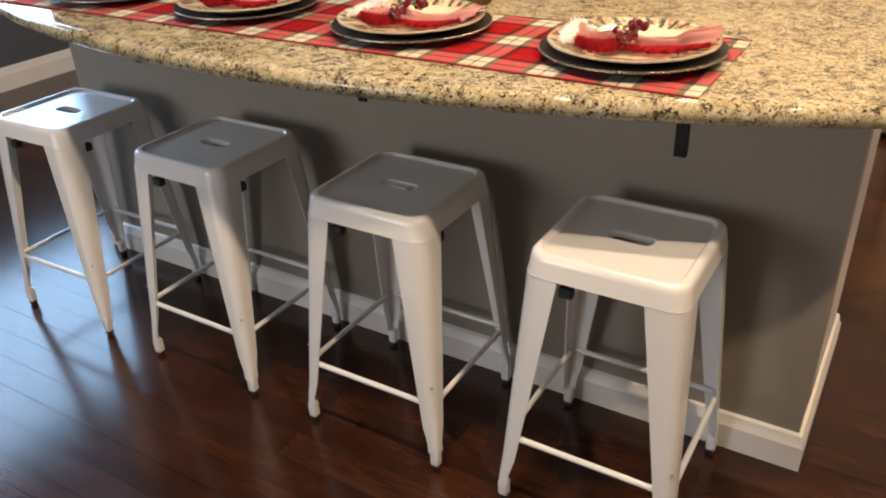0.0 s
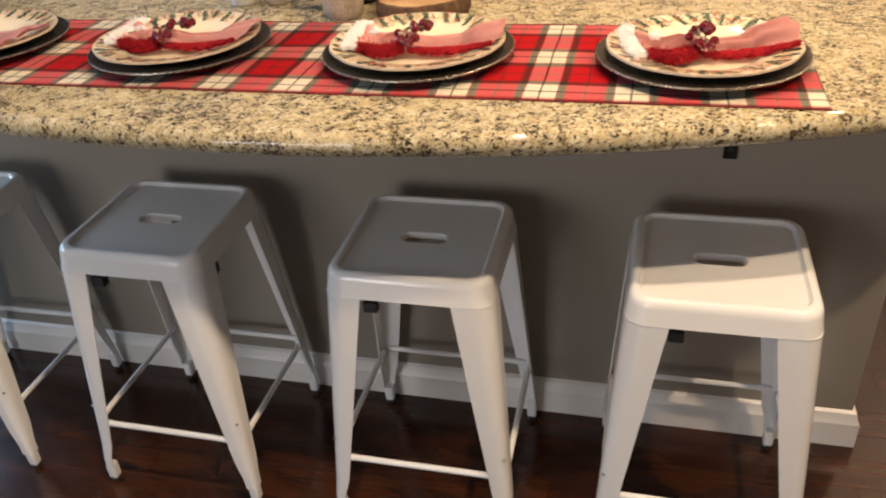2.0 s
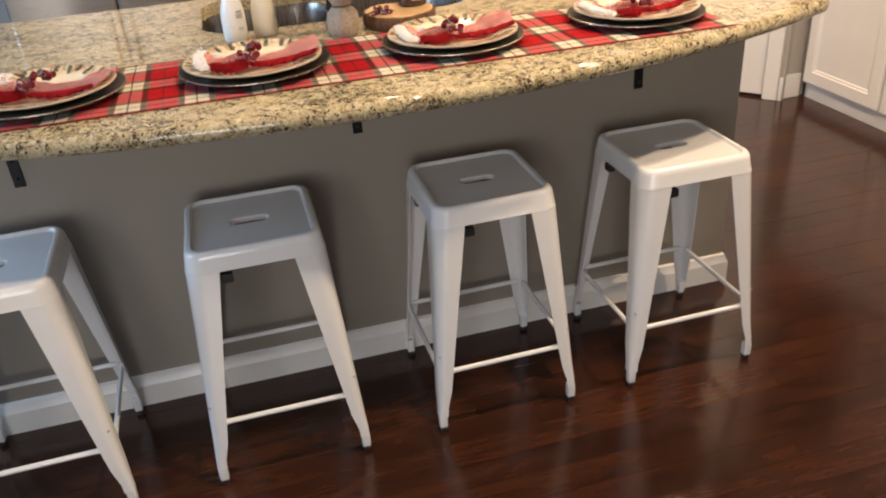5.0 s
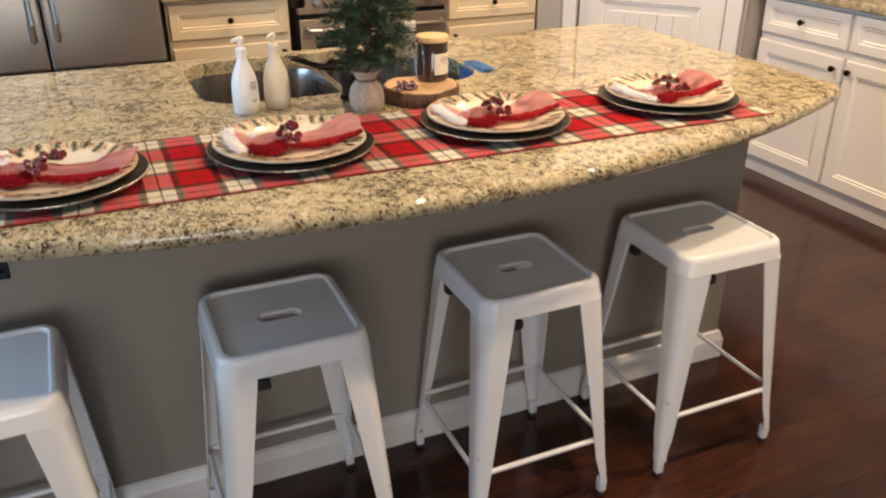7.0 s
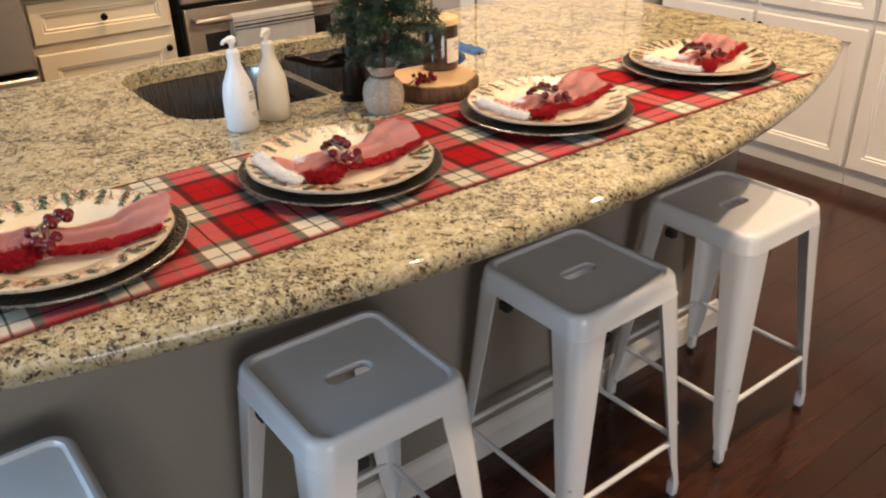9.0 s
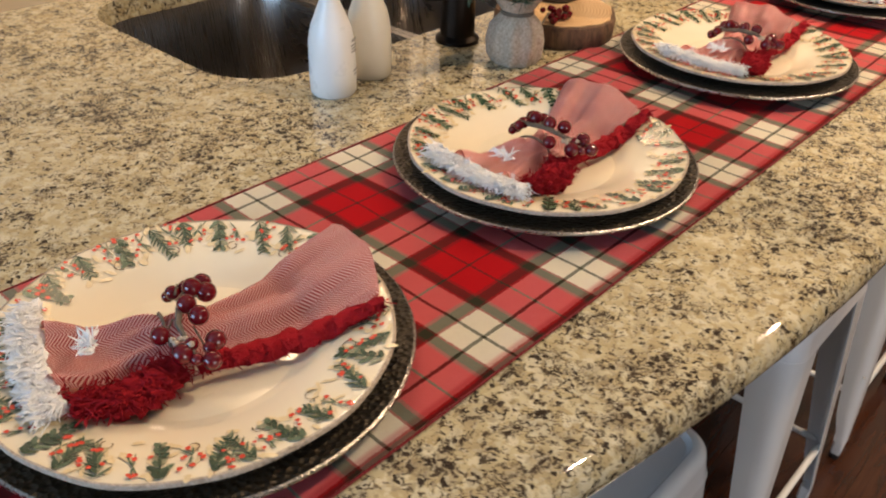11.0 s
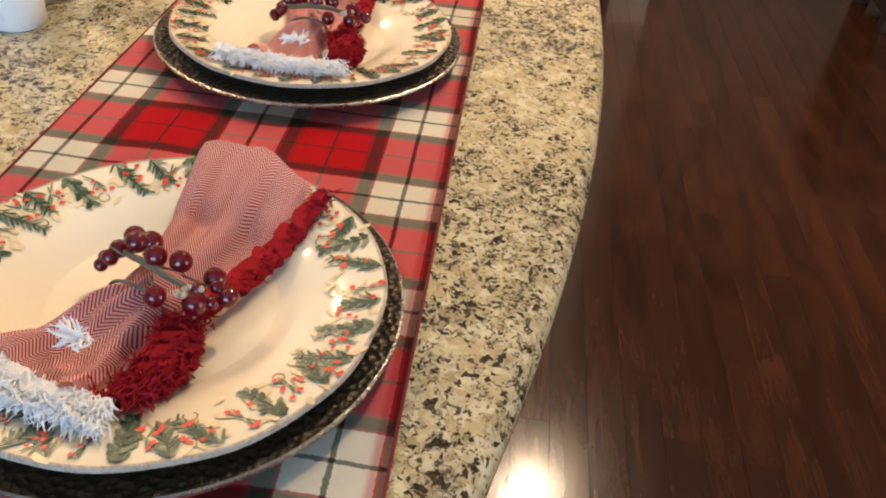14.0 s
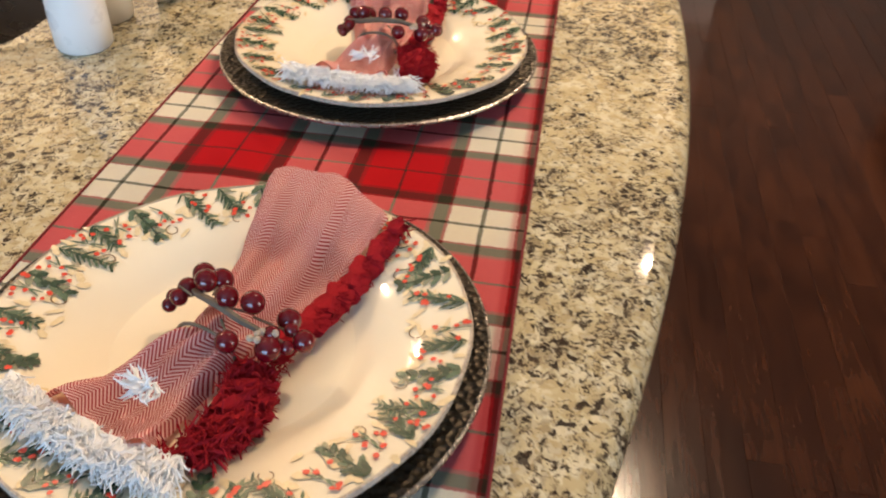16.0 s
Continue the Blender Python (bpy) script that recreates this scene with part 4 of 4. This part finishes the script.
# small fir tree in a burlap pot
tr = thing("fir_tree", (-1.108, 0.119, TOP), "small artificial fir tree in a burlap wrapped pot", "plant")
fold = lambda a, r: 0.05 * math.sin(9 * a) * (r > 0.03) + 0.03 * math.sin(5 * a + 2)
part("pot", lathe(bmesh.new(), [(0.0, 0.0005), (0.032, 0.0005), (0.039, 0.012), (0.041, 0.035), (0.037, 0.056), (0.025, 0.070), (0.021, 0.074), (0.030, 0.088), (0.036, 0.097), (0.030, 0.094), (0.018, 0.078), (0.0, 0.078)], 54, wave=fold), M["burlap"], tr, "gathered burlap wrap")
part("tie", lathe(bmesh.new(), [(0.0215, 0.070), (0.0245, 0.0715), (0.0245, 0.0755), (0.0215, 0.077)], 30, caps=False), M["twig"], tr, "twine tie")
part("trunk", tube(bmesh.new(), [(0.0, 0.0, 0.075), (0.008, 0.002, 0.18), (0.02, 0.004, 0.30), (0.024, 0.004, 0.52)], [0.007, 0.006, 0.005, 0.002], 8), M["bark"], tr)
bm = bmesh.new()
bmw = bmesh.new()
for i in range(170):
    f = i / 169
    z = 0.108 + 0.407 * f
    reach = (0.106 * (1 - f) ** 0.7 + 0.012) * rnd.uniform(0.75, 1.12)
    if f < 0.08:
        reach *= 0.7
    a = i * 2.39996 + rnd.uniform(-0.3, 0.3)
    ox = 0.024 * min(1, z / 0.35)
    up = rnd.uniform(-0.10, 0.55) + 0.5 * f
    pts = [Vector((ox + reach * s * math.cos(a), reach * s * math.sin(a), z + reach * (up * s - 0.25 * s * s))) for s in (0, 0.35, 0.7, 1.0)]
    tube(bmw, pts, [0.0022, 0.0018, 0.0014, 0.0008], 5)
    n = int(40 + 1150 * reach)
    for k in range(n):
        s = rnd.uniform(0.12, 1.02) * 3
        j = min(2, int(s))
        p = pts[j].lerp(pts[j + 1], min(1.1, s - j))
        d = (pts[j + 1] - pts[j]).normalized()
        side = d.orthogonal().normalized()
        side.rotate(Matrix.Rotation(rnd.uniform(0, 6.28), 3, d))
        tip = (d * rnd.uniform(0.5, 1.0) + side).normalized() * rnd.uniform(0.013, 0.024)
        w = tip.cross(Vector((rnd.uniform(-1, 1), rnd.uniform(-1, 1), 1))).normalized() * 0.0011
        q = [bm.verts.new(p + w), bm.verts.new(p - w), bm.verts.new(p + tip - w * 0.4), bm.verts.new(p + tip + w * 0.4)]
        bm.faces.new(q)
part("twig_frame", bmw, M["bark"], tr)
part("crown", bm, M["needle"], tr, "dark green fir needles", False)

# table runner
bm = bmesh.new()
rings = []
for j in range(37):
    y = RY0 + (RY1 - RY0) * j / 36
    row = []
    for i in range(161):
        x = RX0 + (RX1 - RX0) * i / 160
        lift = 0.0009 * (1 + noise.noise((x * 9, y * 9, 3))) + 0.0024 * max(0, noise.noise((x * 5, y * 14, 8)))
        row.append((x, y, TOP + 0.0006 + lift))
    rings.append(row)
loops(bm, rings, False)
bmesh.ops.solidify(bm, geom=bm.faces[:], thickness=0.0012)
runner = thing("table_runner", (0, 0, 0), "red, cream and green plaid cotton table runner", "table runner")
part("cloth", bm, M["plaid"], runner)
for y in (RY0 - 0.0012, RY1 + 0.0012):
    bm = bmesh.new()
    tube(bm, [(RX0 + (RX1 - RX0) * i / 60, y, TOP + 0.0018 + 0.0004 * math.sin(i)) for i in range(61)], 0.0012, 6)
    part("hem", bm, M["selvedge"], runner, "dark red selvedge")

# place settings
ZR = TOP + 0.0032
scal = lambda a, r: (0.0035 * math.sin(12 * a) + 0.003 * math.sin(5 * a + 1)) * (r > 0.13)


def build_charger():
    ob = link_mesh("charger_plate", lathe(bmesh.new(), [(0.0, 0.0), (0.105, 0.0), (0.112, 0.002), (0.128, 0.0095), (0.166, 0.0150), (0.1685, 0.0165), (0.1675, 0.0185), (0.128, 0.0130), (0.110, 0.0055), (0.0, 0.0050)], 96), M["hammer"])
    # the rim's bright highlight, put in as a ring of lighter metal
    part("rim_edge", lathe(bmesh.new(), [(0.1678, 0.0149), (0.1690, 0.0156), (0.1693, 0.0166), (0.1688, 0.0182), (0.1672, 0.0189)], 96, caps=False), M["rim"], ob, "thin lighter metal ring standing in for the rim's highlight")
    return tagged(ob, "dark hammered metal charger plate on the plaid runner", "charger plate", "place settings")


def rim_z(r):
    return 0.0215 + (r - 0.098) / 0.0520 * 0.0115 + 0.0005


def build_plate():
    pl = thing("dinner_plate", (0, 0, 0), "cream glazed dinner plate with painted holly rim", "plate", "place settings")
    part("plate", lathe(bmesh.new(), [(0.0, 0.0060), (0.070, 0.0060), (0.085, 0.0085), (0.098, 0.0175), (0.1505, 0.0290), (0.1530, 0.0305), (0.1525, 0.0330), (0.1500, 0.0330), (0.098, 0.0215), (0.088, 0.0140), (0.078, 0.0112), (0.0, 0.0105)], 120, wave=scal), M["ceramic"], pl)
    part("edge_line", lathe(bmesh.new(), [(0.1537, 0.0300), (0.1539, 0.0318), (0.1529, 0.0336), (0.1515, 0.0337)], 120, wave=scal, caps=False), M["burlap"], pl, "thin brown painted edge")
    r2 = random.Random(11)
    sets = {"leaf": bmesh.new(), "leaf_mid": bmesh.new(), "leaf_pale": bmesh.new(), "twigprint": bmesh.new(), "redprint": bmesh.new(), "goldprint": bmesh.new()}

    lift = {"goldprint": 0.0004, "leaf_pale": 0.0006, "twigprint": 0.0007, "leaf_mid": 0.0008, "leaf": 0.0010, "redprint": 0.0012}

    def put(key, cx, cy, ang, length, width, n=5):
        """A flat leaf lying on the rim."""
        bm = sets[key]
        ca, sa = math.cos(ang), math.sin(ang)
        left, right = [], []
        for i in range(n + 1):
            s = i / n
            w = width * math.sin(math.pi * min(0.98, s + 0.04)) * (1.25 if i % 2 else 0.75)
            for side, store in ((1, left), (-1, right)):
                x, y = cx + ca * length * s - sa * w * side, cy + sa * length * s + ca * w * side
                rr = min(math.hypot(x, y), 0.1515)
                store.append(bm.verts.new((x, y, max(rim_z(rr), 0.0216) + lift[key])))
        for i in range(n):
            bm.faces.new((left[i], left[i + 1], right[i + 1], right[i]))

    def curl(bm, cx, cy, r, a0, turn, wide=0.00045, n=10):
        """A painted tendril: a thin arc."""
        prev = None
        for i in range(n + 1):
            a = a0 + turn * i / n
            q = r * (1 - 0.35 * i / n)
            pair = []
            for rr in (q - wide, q + wide):
                x, y = cx + rr * math.cos(a), cy + rr * math.sin(a)
                pair.append(bm.verts.new((x, y, rim_z(min(max(math.hypot(x, y), 0.0985), 0.1515)) + 0.0006)))
            if prev:
                bm.faces.new((prev[0], prev[1], pair[1], pair[0]))
            prev = pair

    count = 30
    for i in range(count):
        a = 2 * math.pi * i / count + r2.uniform(-0.035, 0.035)
        lean = r2.uniform(-0.6, 0.6)
        r_out, length = r2.uniform(0.1485, 0.1510), r2.uniform(0.035, 0.043)
        kind = i % 3
        if kind == 2:
            length *= 0.75
        ox, oy = r_out * math.cos(a), r_out * math.sin(a)
        head = a + math.pi + lean
        dx, dy = math.cos(head), math.sin(head)
        put("leaf", ox, oy, head, length, 0.0011, 6)
        steps = 10 if kind != 1 else 6
        for k in range(steps):
            f = k / steps
            x, y = ox + dx * length * f, oy + dy * length * f
            for side in (-1, 1):
                pick = r2.random()
                lw = r2.uniform(0.0009, 0.0014) if kind != 1 else r2.uniform(0.0022, 0.0030)
                put("leaf" if pick < 0.42 else "leaf_mid" if pick < 0.75 else "leaf_pale", x, y, head + side * r2.uniform(0.45, 0.95), r2.uniform(0.0090, 0.0140) * (1 - 0.45 * f), lw, 4)
        for k in range(6):
            rr, aa = r2.uniform(0.108, 0.147), a + r2.uniform(-0.11, 0.11)
            put("goldprint", rr * math.cos(aa), rr * math.sin(aa), aa + r2.uniform(-1.3, 1.3), r2.uniform(0.008, 0.014), r2.uniform(0.0016, 0.0032), 4)
        b = a + math.pi / count * r2.uniform(0.8, 1.2)
        br = r2.uniform(0.128, 0.141)
        for k in range(r2.choice((5, 6, 7, 8))):
            rr, aa = br + r2.uniform(-0.013, 0.011), b + r2.uniform(-0.06, 0.06)
            q = r2.uniform(0.0015, 0.0023)
            put("redprint", rr * math.cos(aa), rr * math.sin(aa), r2.uniform(0, 6), q * 2.1, q, 4)
        for k in range(5):
            put("leaf_pale" if k % 2 else "leaf_mid", br * math.cos(b), br * math.sin(b), b + r2.choice((0, math.pi)) + r2.uniform(-0.8, 0.8), r2.uniform(0.009, 0.014), 0.0008, 4)
        if i % 2:
            curl(sets["twigprint"], 0.119 * math.cos(b), 0.119 * math.sin(b), r2.uniform(0.0045, 0.0065), r2.uniform(0, 6), r2.uniform(3.5, 5.8))
    for key, nm in (("leaf", "holly_print"), ("leaf_mid", "leaf_print"), ("leaf_pale", "sprig_print"), ("twigprint", "tendril_print"), ("redprint", "berry_print"), ("goldprint", "gold_print")):
        tagged(part(nm, sets[key], M[key], pl), kind="stuff")
    return pl


def strand(bm, p, d, length, r, rr):
    """One loose yarn: a bent three-sided thread."""
    p, d = Vector(p), Vector(d).normalized()
    pts = [p]
    for k in range(3):
        d = (d + Vector((rr.uniform(-0.5, 0.5), rr.uniform(-0.5, 0.5), rr.uniform(-0.45, 0.35)))).normalized()
        q = pts[-1] + d * length / 3
        q.z = max(q.z, 0.0125 if math.hypot(q.x, q.y) < 0.09 else 0.0235 if math.hypot(q.x, q.y) < 0.11 else 0.030)
        pts.append(q)
    tube(bm, pts, [r, r, r * 0.9, r * 0.5], 4)


def along(path, s):
    s *= len(path) - 1
    i = min(len(path) - 2, int(s))
    return Vector(path[i]).lerp(Vector(path[i + 1]), s - i)


def build_napkin(seed):
    """A napkin drawn through a ring: two fans that meet at a pinched waist."""
    rr = random.Random(seed)
    nk = thing("napkin", (0, 0, 0), "pink herringbone cloth napkin with red and white fringe", "napkin", "place settings")
    W, L, R = Vector((-0.018, 0.008)), Vector((-0.094, 0.047)), Vector((0.139, -0.024))
    across = Vector((0.31, 0.95)).normalized()
    NU, NV = 76, 60
    ph = rr.uniform(-0.25, 0.25)
    bm = bmesh.new()
    uv = bm.loops.layers.uv.new("weave")
    grid, wv = [], []
    for i in range(NU + 1):
        s = -1 + i / NU * 2.6 / 1.0
        left, right = (max(0.0, -s), 0.0) if s < 0 else (0.0, min(1.0, s / 1.6))
        axis = W.lerp(L, left) if s < 0 else W.lerp(R, right)
        axis = axis + across * (0.006 * math.sin(math.pi * left) - 0.004 * math.sin(math.pi * right))
        hw = 0.0225 + 0.0225 * left ** 1.1 + 0.0315 * right ** 0.9
        pinch = math.exp(-((axis.x - W.x) / 0.026) ** 2)
        row, uvr = [], []
        for j in range(NV + 1):
            v = 2 * j / NV - 1
            p = axis + across * hw * v
            bulge = 0.014 * (1 - v * v) * right ** 8 - 0.005 * math.sin(4 * v + seed) * left ** 6
            p.x += bulge
            rad = p.length
            low = 0.0125 if rad < 0.08 else 0.0125 + (rad - 0.08) / 0.02 * 0.011 if rad < 0.10 else 0.0235 + (rad - 0.10) * 0.22
            arch = (1 - v * v) * (0.020 * pinch + 0.013 * math.sqrt(left) * (1 - 0.55 * left) + 0.018 * math.sqrt(right) * (1 - 0.55 * right))
            tube_l = (0.0085 * math.cos(math.pi * (1.55 * v - 0.55 + ph)) + 0.0022 * math.cos(9 * v + 2)) * left ** 0.6
            ridge = (0.0105 * math.cos(math.pi * (2.15 * v + 0.55 + ph)) + 0.0014 * math.cos(math.pi * (6.3 * v + 0.2))) * right ** 0.55 * (1 - 0.78 * right ** 3)
            knots = 0.0040 * math.cos(10.0 * v + 1) * pinch
            z = low + 0.0055 + arch + tube_l + ridge + knots + 0.0016 * noise.noise((p.x * 45 + seed, p.y * 45, 1))
            edge = 1 - abs(v)
            if edge < 0.10:
                z -= (0.10 - edge) * 0.05
            row.append(bm.verts.new((p.x, p.y, max(z, low + 0.0012))))
            uvr.append((axis.x, hw * v * 1.2))
        grid.append(row), wv.append(uvr)
    for i in range(NU):
        for j in range(NV):
            f = bm.faces.new((grid[i][j], grid[i + 1][j], grid[i + 1][j + 1], grid[i][j + 1]))
            for lp, (a, b) in zip(f.loops, ((i, j), (i + 1, j), (i + 1, j + 1), (i, j + 1))):
                lp[uv].uv = wv[a][b]
    bmesh.ops.solidify(bm, geom=bm.faces[:], thickness=-0.0014)
    part("cloth", bm, M["herring"], nk)
    # red hem bunched along the front edge
    pa = [(-0.030, -0.026, 0.024), (-0.055, -0.030, 0.025), (-0.080, -0.026, 0.024), (-0.104, -0.014, 0.029)]
    pb = [(-0.020, -0.032, 0.024), (0.020, -0.048, 0.023), (0.065, -0.068, 0.027), (0.114, -0.086, 0.039)]

    def roll(bm, path, r0, flat):
        rings = []
        for i in range(41):
            p = along(path, i / 40)
            fat = r0 * (0.65 + 0.5 * math.sin(math.pi * min(1, i / 40 + 0.08)))
            rings.append([p + Vector((0.003 * math.sin(i * 1.7 + k), fat * 1.25 * math.cos(k * math.pi / 5) + 0.0025 * math.sin(i * 1.1 + k * 2.1),
                                      max(-0.008, fat * flat * math.sin(k * math.pi / 5)) + 0.0020 * math.sin(i * 0.9 + k * 1.7))) for k in range(10)])
        loops(bm, rings, True, True, True)

    bm = bmesh.new()
    roll(bm, pa, 0.0125, 0.75), roll(bm, pb, 0.0082, 0.62)
    part("red_hem", bm, M["red_yarn"], nk, "dark red bunched hem")
    bm = bmesh.new()
    for k in range(900):
        p = along(pa, rr.random()) + Vector((rr.uniform(-0.003, 0.003), rr.uniform(-0.014, 0.013), rr.uniform(0.0, 0.010)))
        strand(bm, p, (rr.uniform(-1, 1), rr.uniform(-1, 0.4), rr.uniform(-0.3, 0.5)), rr.uniform(0.006, 0.014), 0.00065, rr)
    for k in range(300):
        p = along(pb, rr.random()) + Vector((0, rr.uniform(-0.006, 0.006), rr.uniform(0.0, 0.005)))
        strand(bm, p, (rr.uniform(-0.6, 0.9), -0.9, rr.uniform(-0.5, 0.2)), rr.uniform(0.006, 0.012), 0.00065, rr)
    tagged(part("red_fringe", bm, M["red_yarn"], nk, "dark red yarn fringe"), kind="stuff")
    pw = [(-0.078, 0.102, 0.037), (-0.094, 0.066, 0.035), (-0.108, 0.028, 0.034), (-0.114, -0.014, 0.033)]
    bm = bmesh.new()
    rings = []
    for i in range(31):
        p = along(pw, i / 30)
        rings.append([p + Vector((0.0085 * math.cos(k * math.pi / 4) + 0.002 * math.sin(i * 1.3 + k), 0.002 * math.sin(i + k), 0.0042 * math.sin(k * math.pi / 4) + 0.0012 * math.sin(i * 0.8 + 2 * k))) for k in range(8)])
    loops(bm, rings, True, True, True)
    for k in range(1500):
        p = along(pw, rr.random()) + Vector((rr.uniform(-0.010, 0.008), rr.uniform(-0.004, 0.004), rr.uniform(-0.002, 0.005)))
        strand(bm, p, (-0.8, rr.uniform(-0.9, 0.7), rr.uniform(-0.3, 0.35)), rr.uniform(0.007, 0.017), 0.0006, rr)
    knot = Vector((-0.070, 0.020, 0.043))
    for k in range(26):
        strand(bm, knot + Vector((rr.uniform(-0.004, 0.004), rr.uniform(-0.004, 0.004), 0)), (rr.uniform(-1, 0.1), rr.uniform(-0.9, 0.9), 0.3), rr.uniform(0.008, 0.016), 0.0008, rr)
    for k in range(14):
        strand(bm, knot + Vector((0.001, 0.003 + rr.uniform(-0.002, 0.002), rr.uniform(-0.001, 0.001))), (0.25, 1.0, 0.0), rr.uniform(0.014, 0.020), 0.0010, rr)
    c = knot + Vector((-0.006, -0.004, 0.001))
    tube(bm, [c + Vector((0.005 * math.cos(a), 0.005 * math.sin(a), 0.0015 * math.sin(2 * a))) for a in [6.0 * i / 12 for i in range(13)]], 0.0009, 5)
    tagged(part("white_fringe", bm, M["white_yarn"], nk, "white yarn fringe"), kind="stuff")
    return nk


def build_ring(seed):
    rr = random.Random(seed)
    rg_ = thing("napkin_ring", (0, 0, 0), "napkin ring of glossy dark red berries on a twig", "napkin ring", "place settings")
    bm = bmesh.new()
    band = [(-0.020 + 0.007 * math.cos(a), 0.008 + 0.021 * math.cos(a), 0.030 + 0.0140 * math.sin(a)) for a in [2 * math.pi * i / 24 for i in range(25)]]
    tube(bm, band, 0.0013, 6)
    stem = [(0.014, 0.030, 0.042), (0.006, 0.022, 0.046), (-0.008, 0.002, 0.053), (-0.021, -0.018, 0.055), (-0.025, -0.044, 0.046)]
    tube(bm, stem, [0.0014, 0.0024, 0.0030, 0.0024, 0.0014], 6)
    for q in ((0.022, 0.025), (0.018, 0.012), (0.010, 0.036), (-0.005, -0.016), (-0.032, -0.014), (-0.018, -0.050)):
        tube(bm, [(q[0] * 0.4 - 0.004, q[1] * 0.5 + 0.004, 0.050), (q[0], q[1], 0.047)], 0.0009, 5)
    part("twig", bm, M["twig"], rg_, "brown wire twig")
    spots = [(0.025, 0.025, 0.046), (0.020, 0.011, 0.047), (0.015, 0.032, 0.042), (0.012, 0.019, 0.052), (-0.004, -0.003, 0.057), (-0.004, -0.019, 0.056),
             (-0.034, -0.013, 0.049), (-0.019, -0.054, 0.043), (-0.006, -0.041, 0.047), (-0.030, -0.036, 0.045),
             (0.008, 0.038, 0.038), (0.004, 0.034, 0.043), (0.002, 0.041, 0.036), (0.011, 0.042, 0.035), (-0.022, -0.036, 0.050), (-0.014, -0.046, 0.047), (-0.026, -0.046, 0.043)]
    for k, (x, y, z) in enumerate(spots):
        q = rr.uniform(0.0068, 0.0083) if k < 10 else rr.uniform(0.0046, 0.0060)
        b = part("berry", ball(bmesh.new(), (0, 0, 0), q, 3), M["berry"], rg_)
        b.location = (x + rr.uniform(-0.001, 0.001), y + rr.uniform(-0.001, 0.001), z)
    for k in range(5):
        b = part("seed_pearl", ball(bmesh.new(), (0, 0, 0), 0.0026, 1), M["burlap"], rg_, "small pale bead")
        b.location = (-0.024 + rr.uniform(-0.008, 0.008), -0.036 + rr.uniform(-0.010, 0.010), 0.0525)
    return rg_


charger, plate = build_charger(), build_plate()
napkins = [build_napkin(3), build_napkin(8)]
ring = build_ring(5)
SETS = [(-1.800, -0.124, 0, -1.797, -0.121), (-1.352, -0.121, 19, -1.350, -0.118), (-0.886, -0.121, 21, -0.886, -0.120), (-0.409, -0.117, 29, -0.410, -0.117)]
for i, (px, py, rz, gx, gy) in enumerate(SETS):
    mats = (pose(gx, gy, ZR, 0, 0, rz * 3), pose(px, py, ZR, 0, 0, 25 * i), pose(px, py, ZR + 0.0006, 0, 0, rz), pose(px, py, ZR + 0.0006, 0, 0, rz))
    for src, m in zip((charger, plate, napkins[i % 2], ring), mats):
        if i == 0 or (i == 1 and src is napkins[1]):
            src.matrix_basis = m
        else:
            copy_thing(src, m)

# ---------------------------------------------------------------- floor of planks
floor_ob = tagged(link_mesh("floor", boxed(XL - 0.15, XR + 0.15, YF - 0.15, YB + 0.15, -0.12, -0.006), M["dark_wood"], False), "dark stained hardwood plank floor", "floor", kind="structure")
rp = random.Random(21)
PW, GAP = 0.0805, 0.0005
meshes = {}
for length in (0.6, 0.9, 1.2, 1.5):
    bm = boxed(0, length - GAP, 0, PW - GAP, -0.012, 0.0, bevel=0.0004, seg=1)
    ob = link_mesh("plank", bm, M["plank"], False)
    meshes[length] = ob.data
    bpy.data.objects.remove(ob)
far = bmesh.new()
count = 0
y = -0.780 - 50 * PW
while y < YB:
    x = XL - rp.uniform(0, 1.2)
    while x < XR:
        length = rp.choice((0.6, 0.9, 1.2, 1.5))
        near = -2.15 < y < 1.2 and -2.9 < x < 2.0 and not (0.05 < y and -2.3 < x + length / 2 < -0.2)
        dz = rp.uniform(-0.0006, 0.0)
        if near and count < 300:
            p = new("plank", meshes[length])
            p.parent = floor_ob
            p.location = (x, y, dz)
            count += 1
        else:
            box(far, max(x, XL), min(x + length - GAP, XR), y, y + PW - GAP, -0.012, dz)
        x += length
    y += PW
ob = link_mesh("planks", far, M["plank_far"], False)
ob.parent = floor_ob
tagged(ob, kind="stuff")
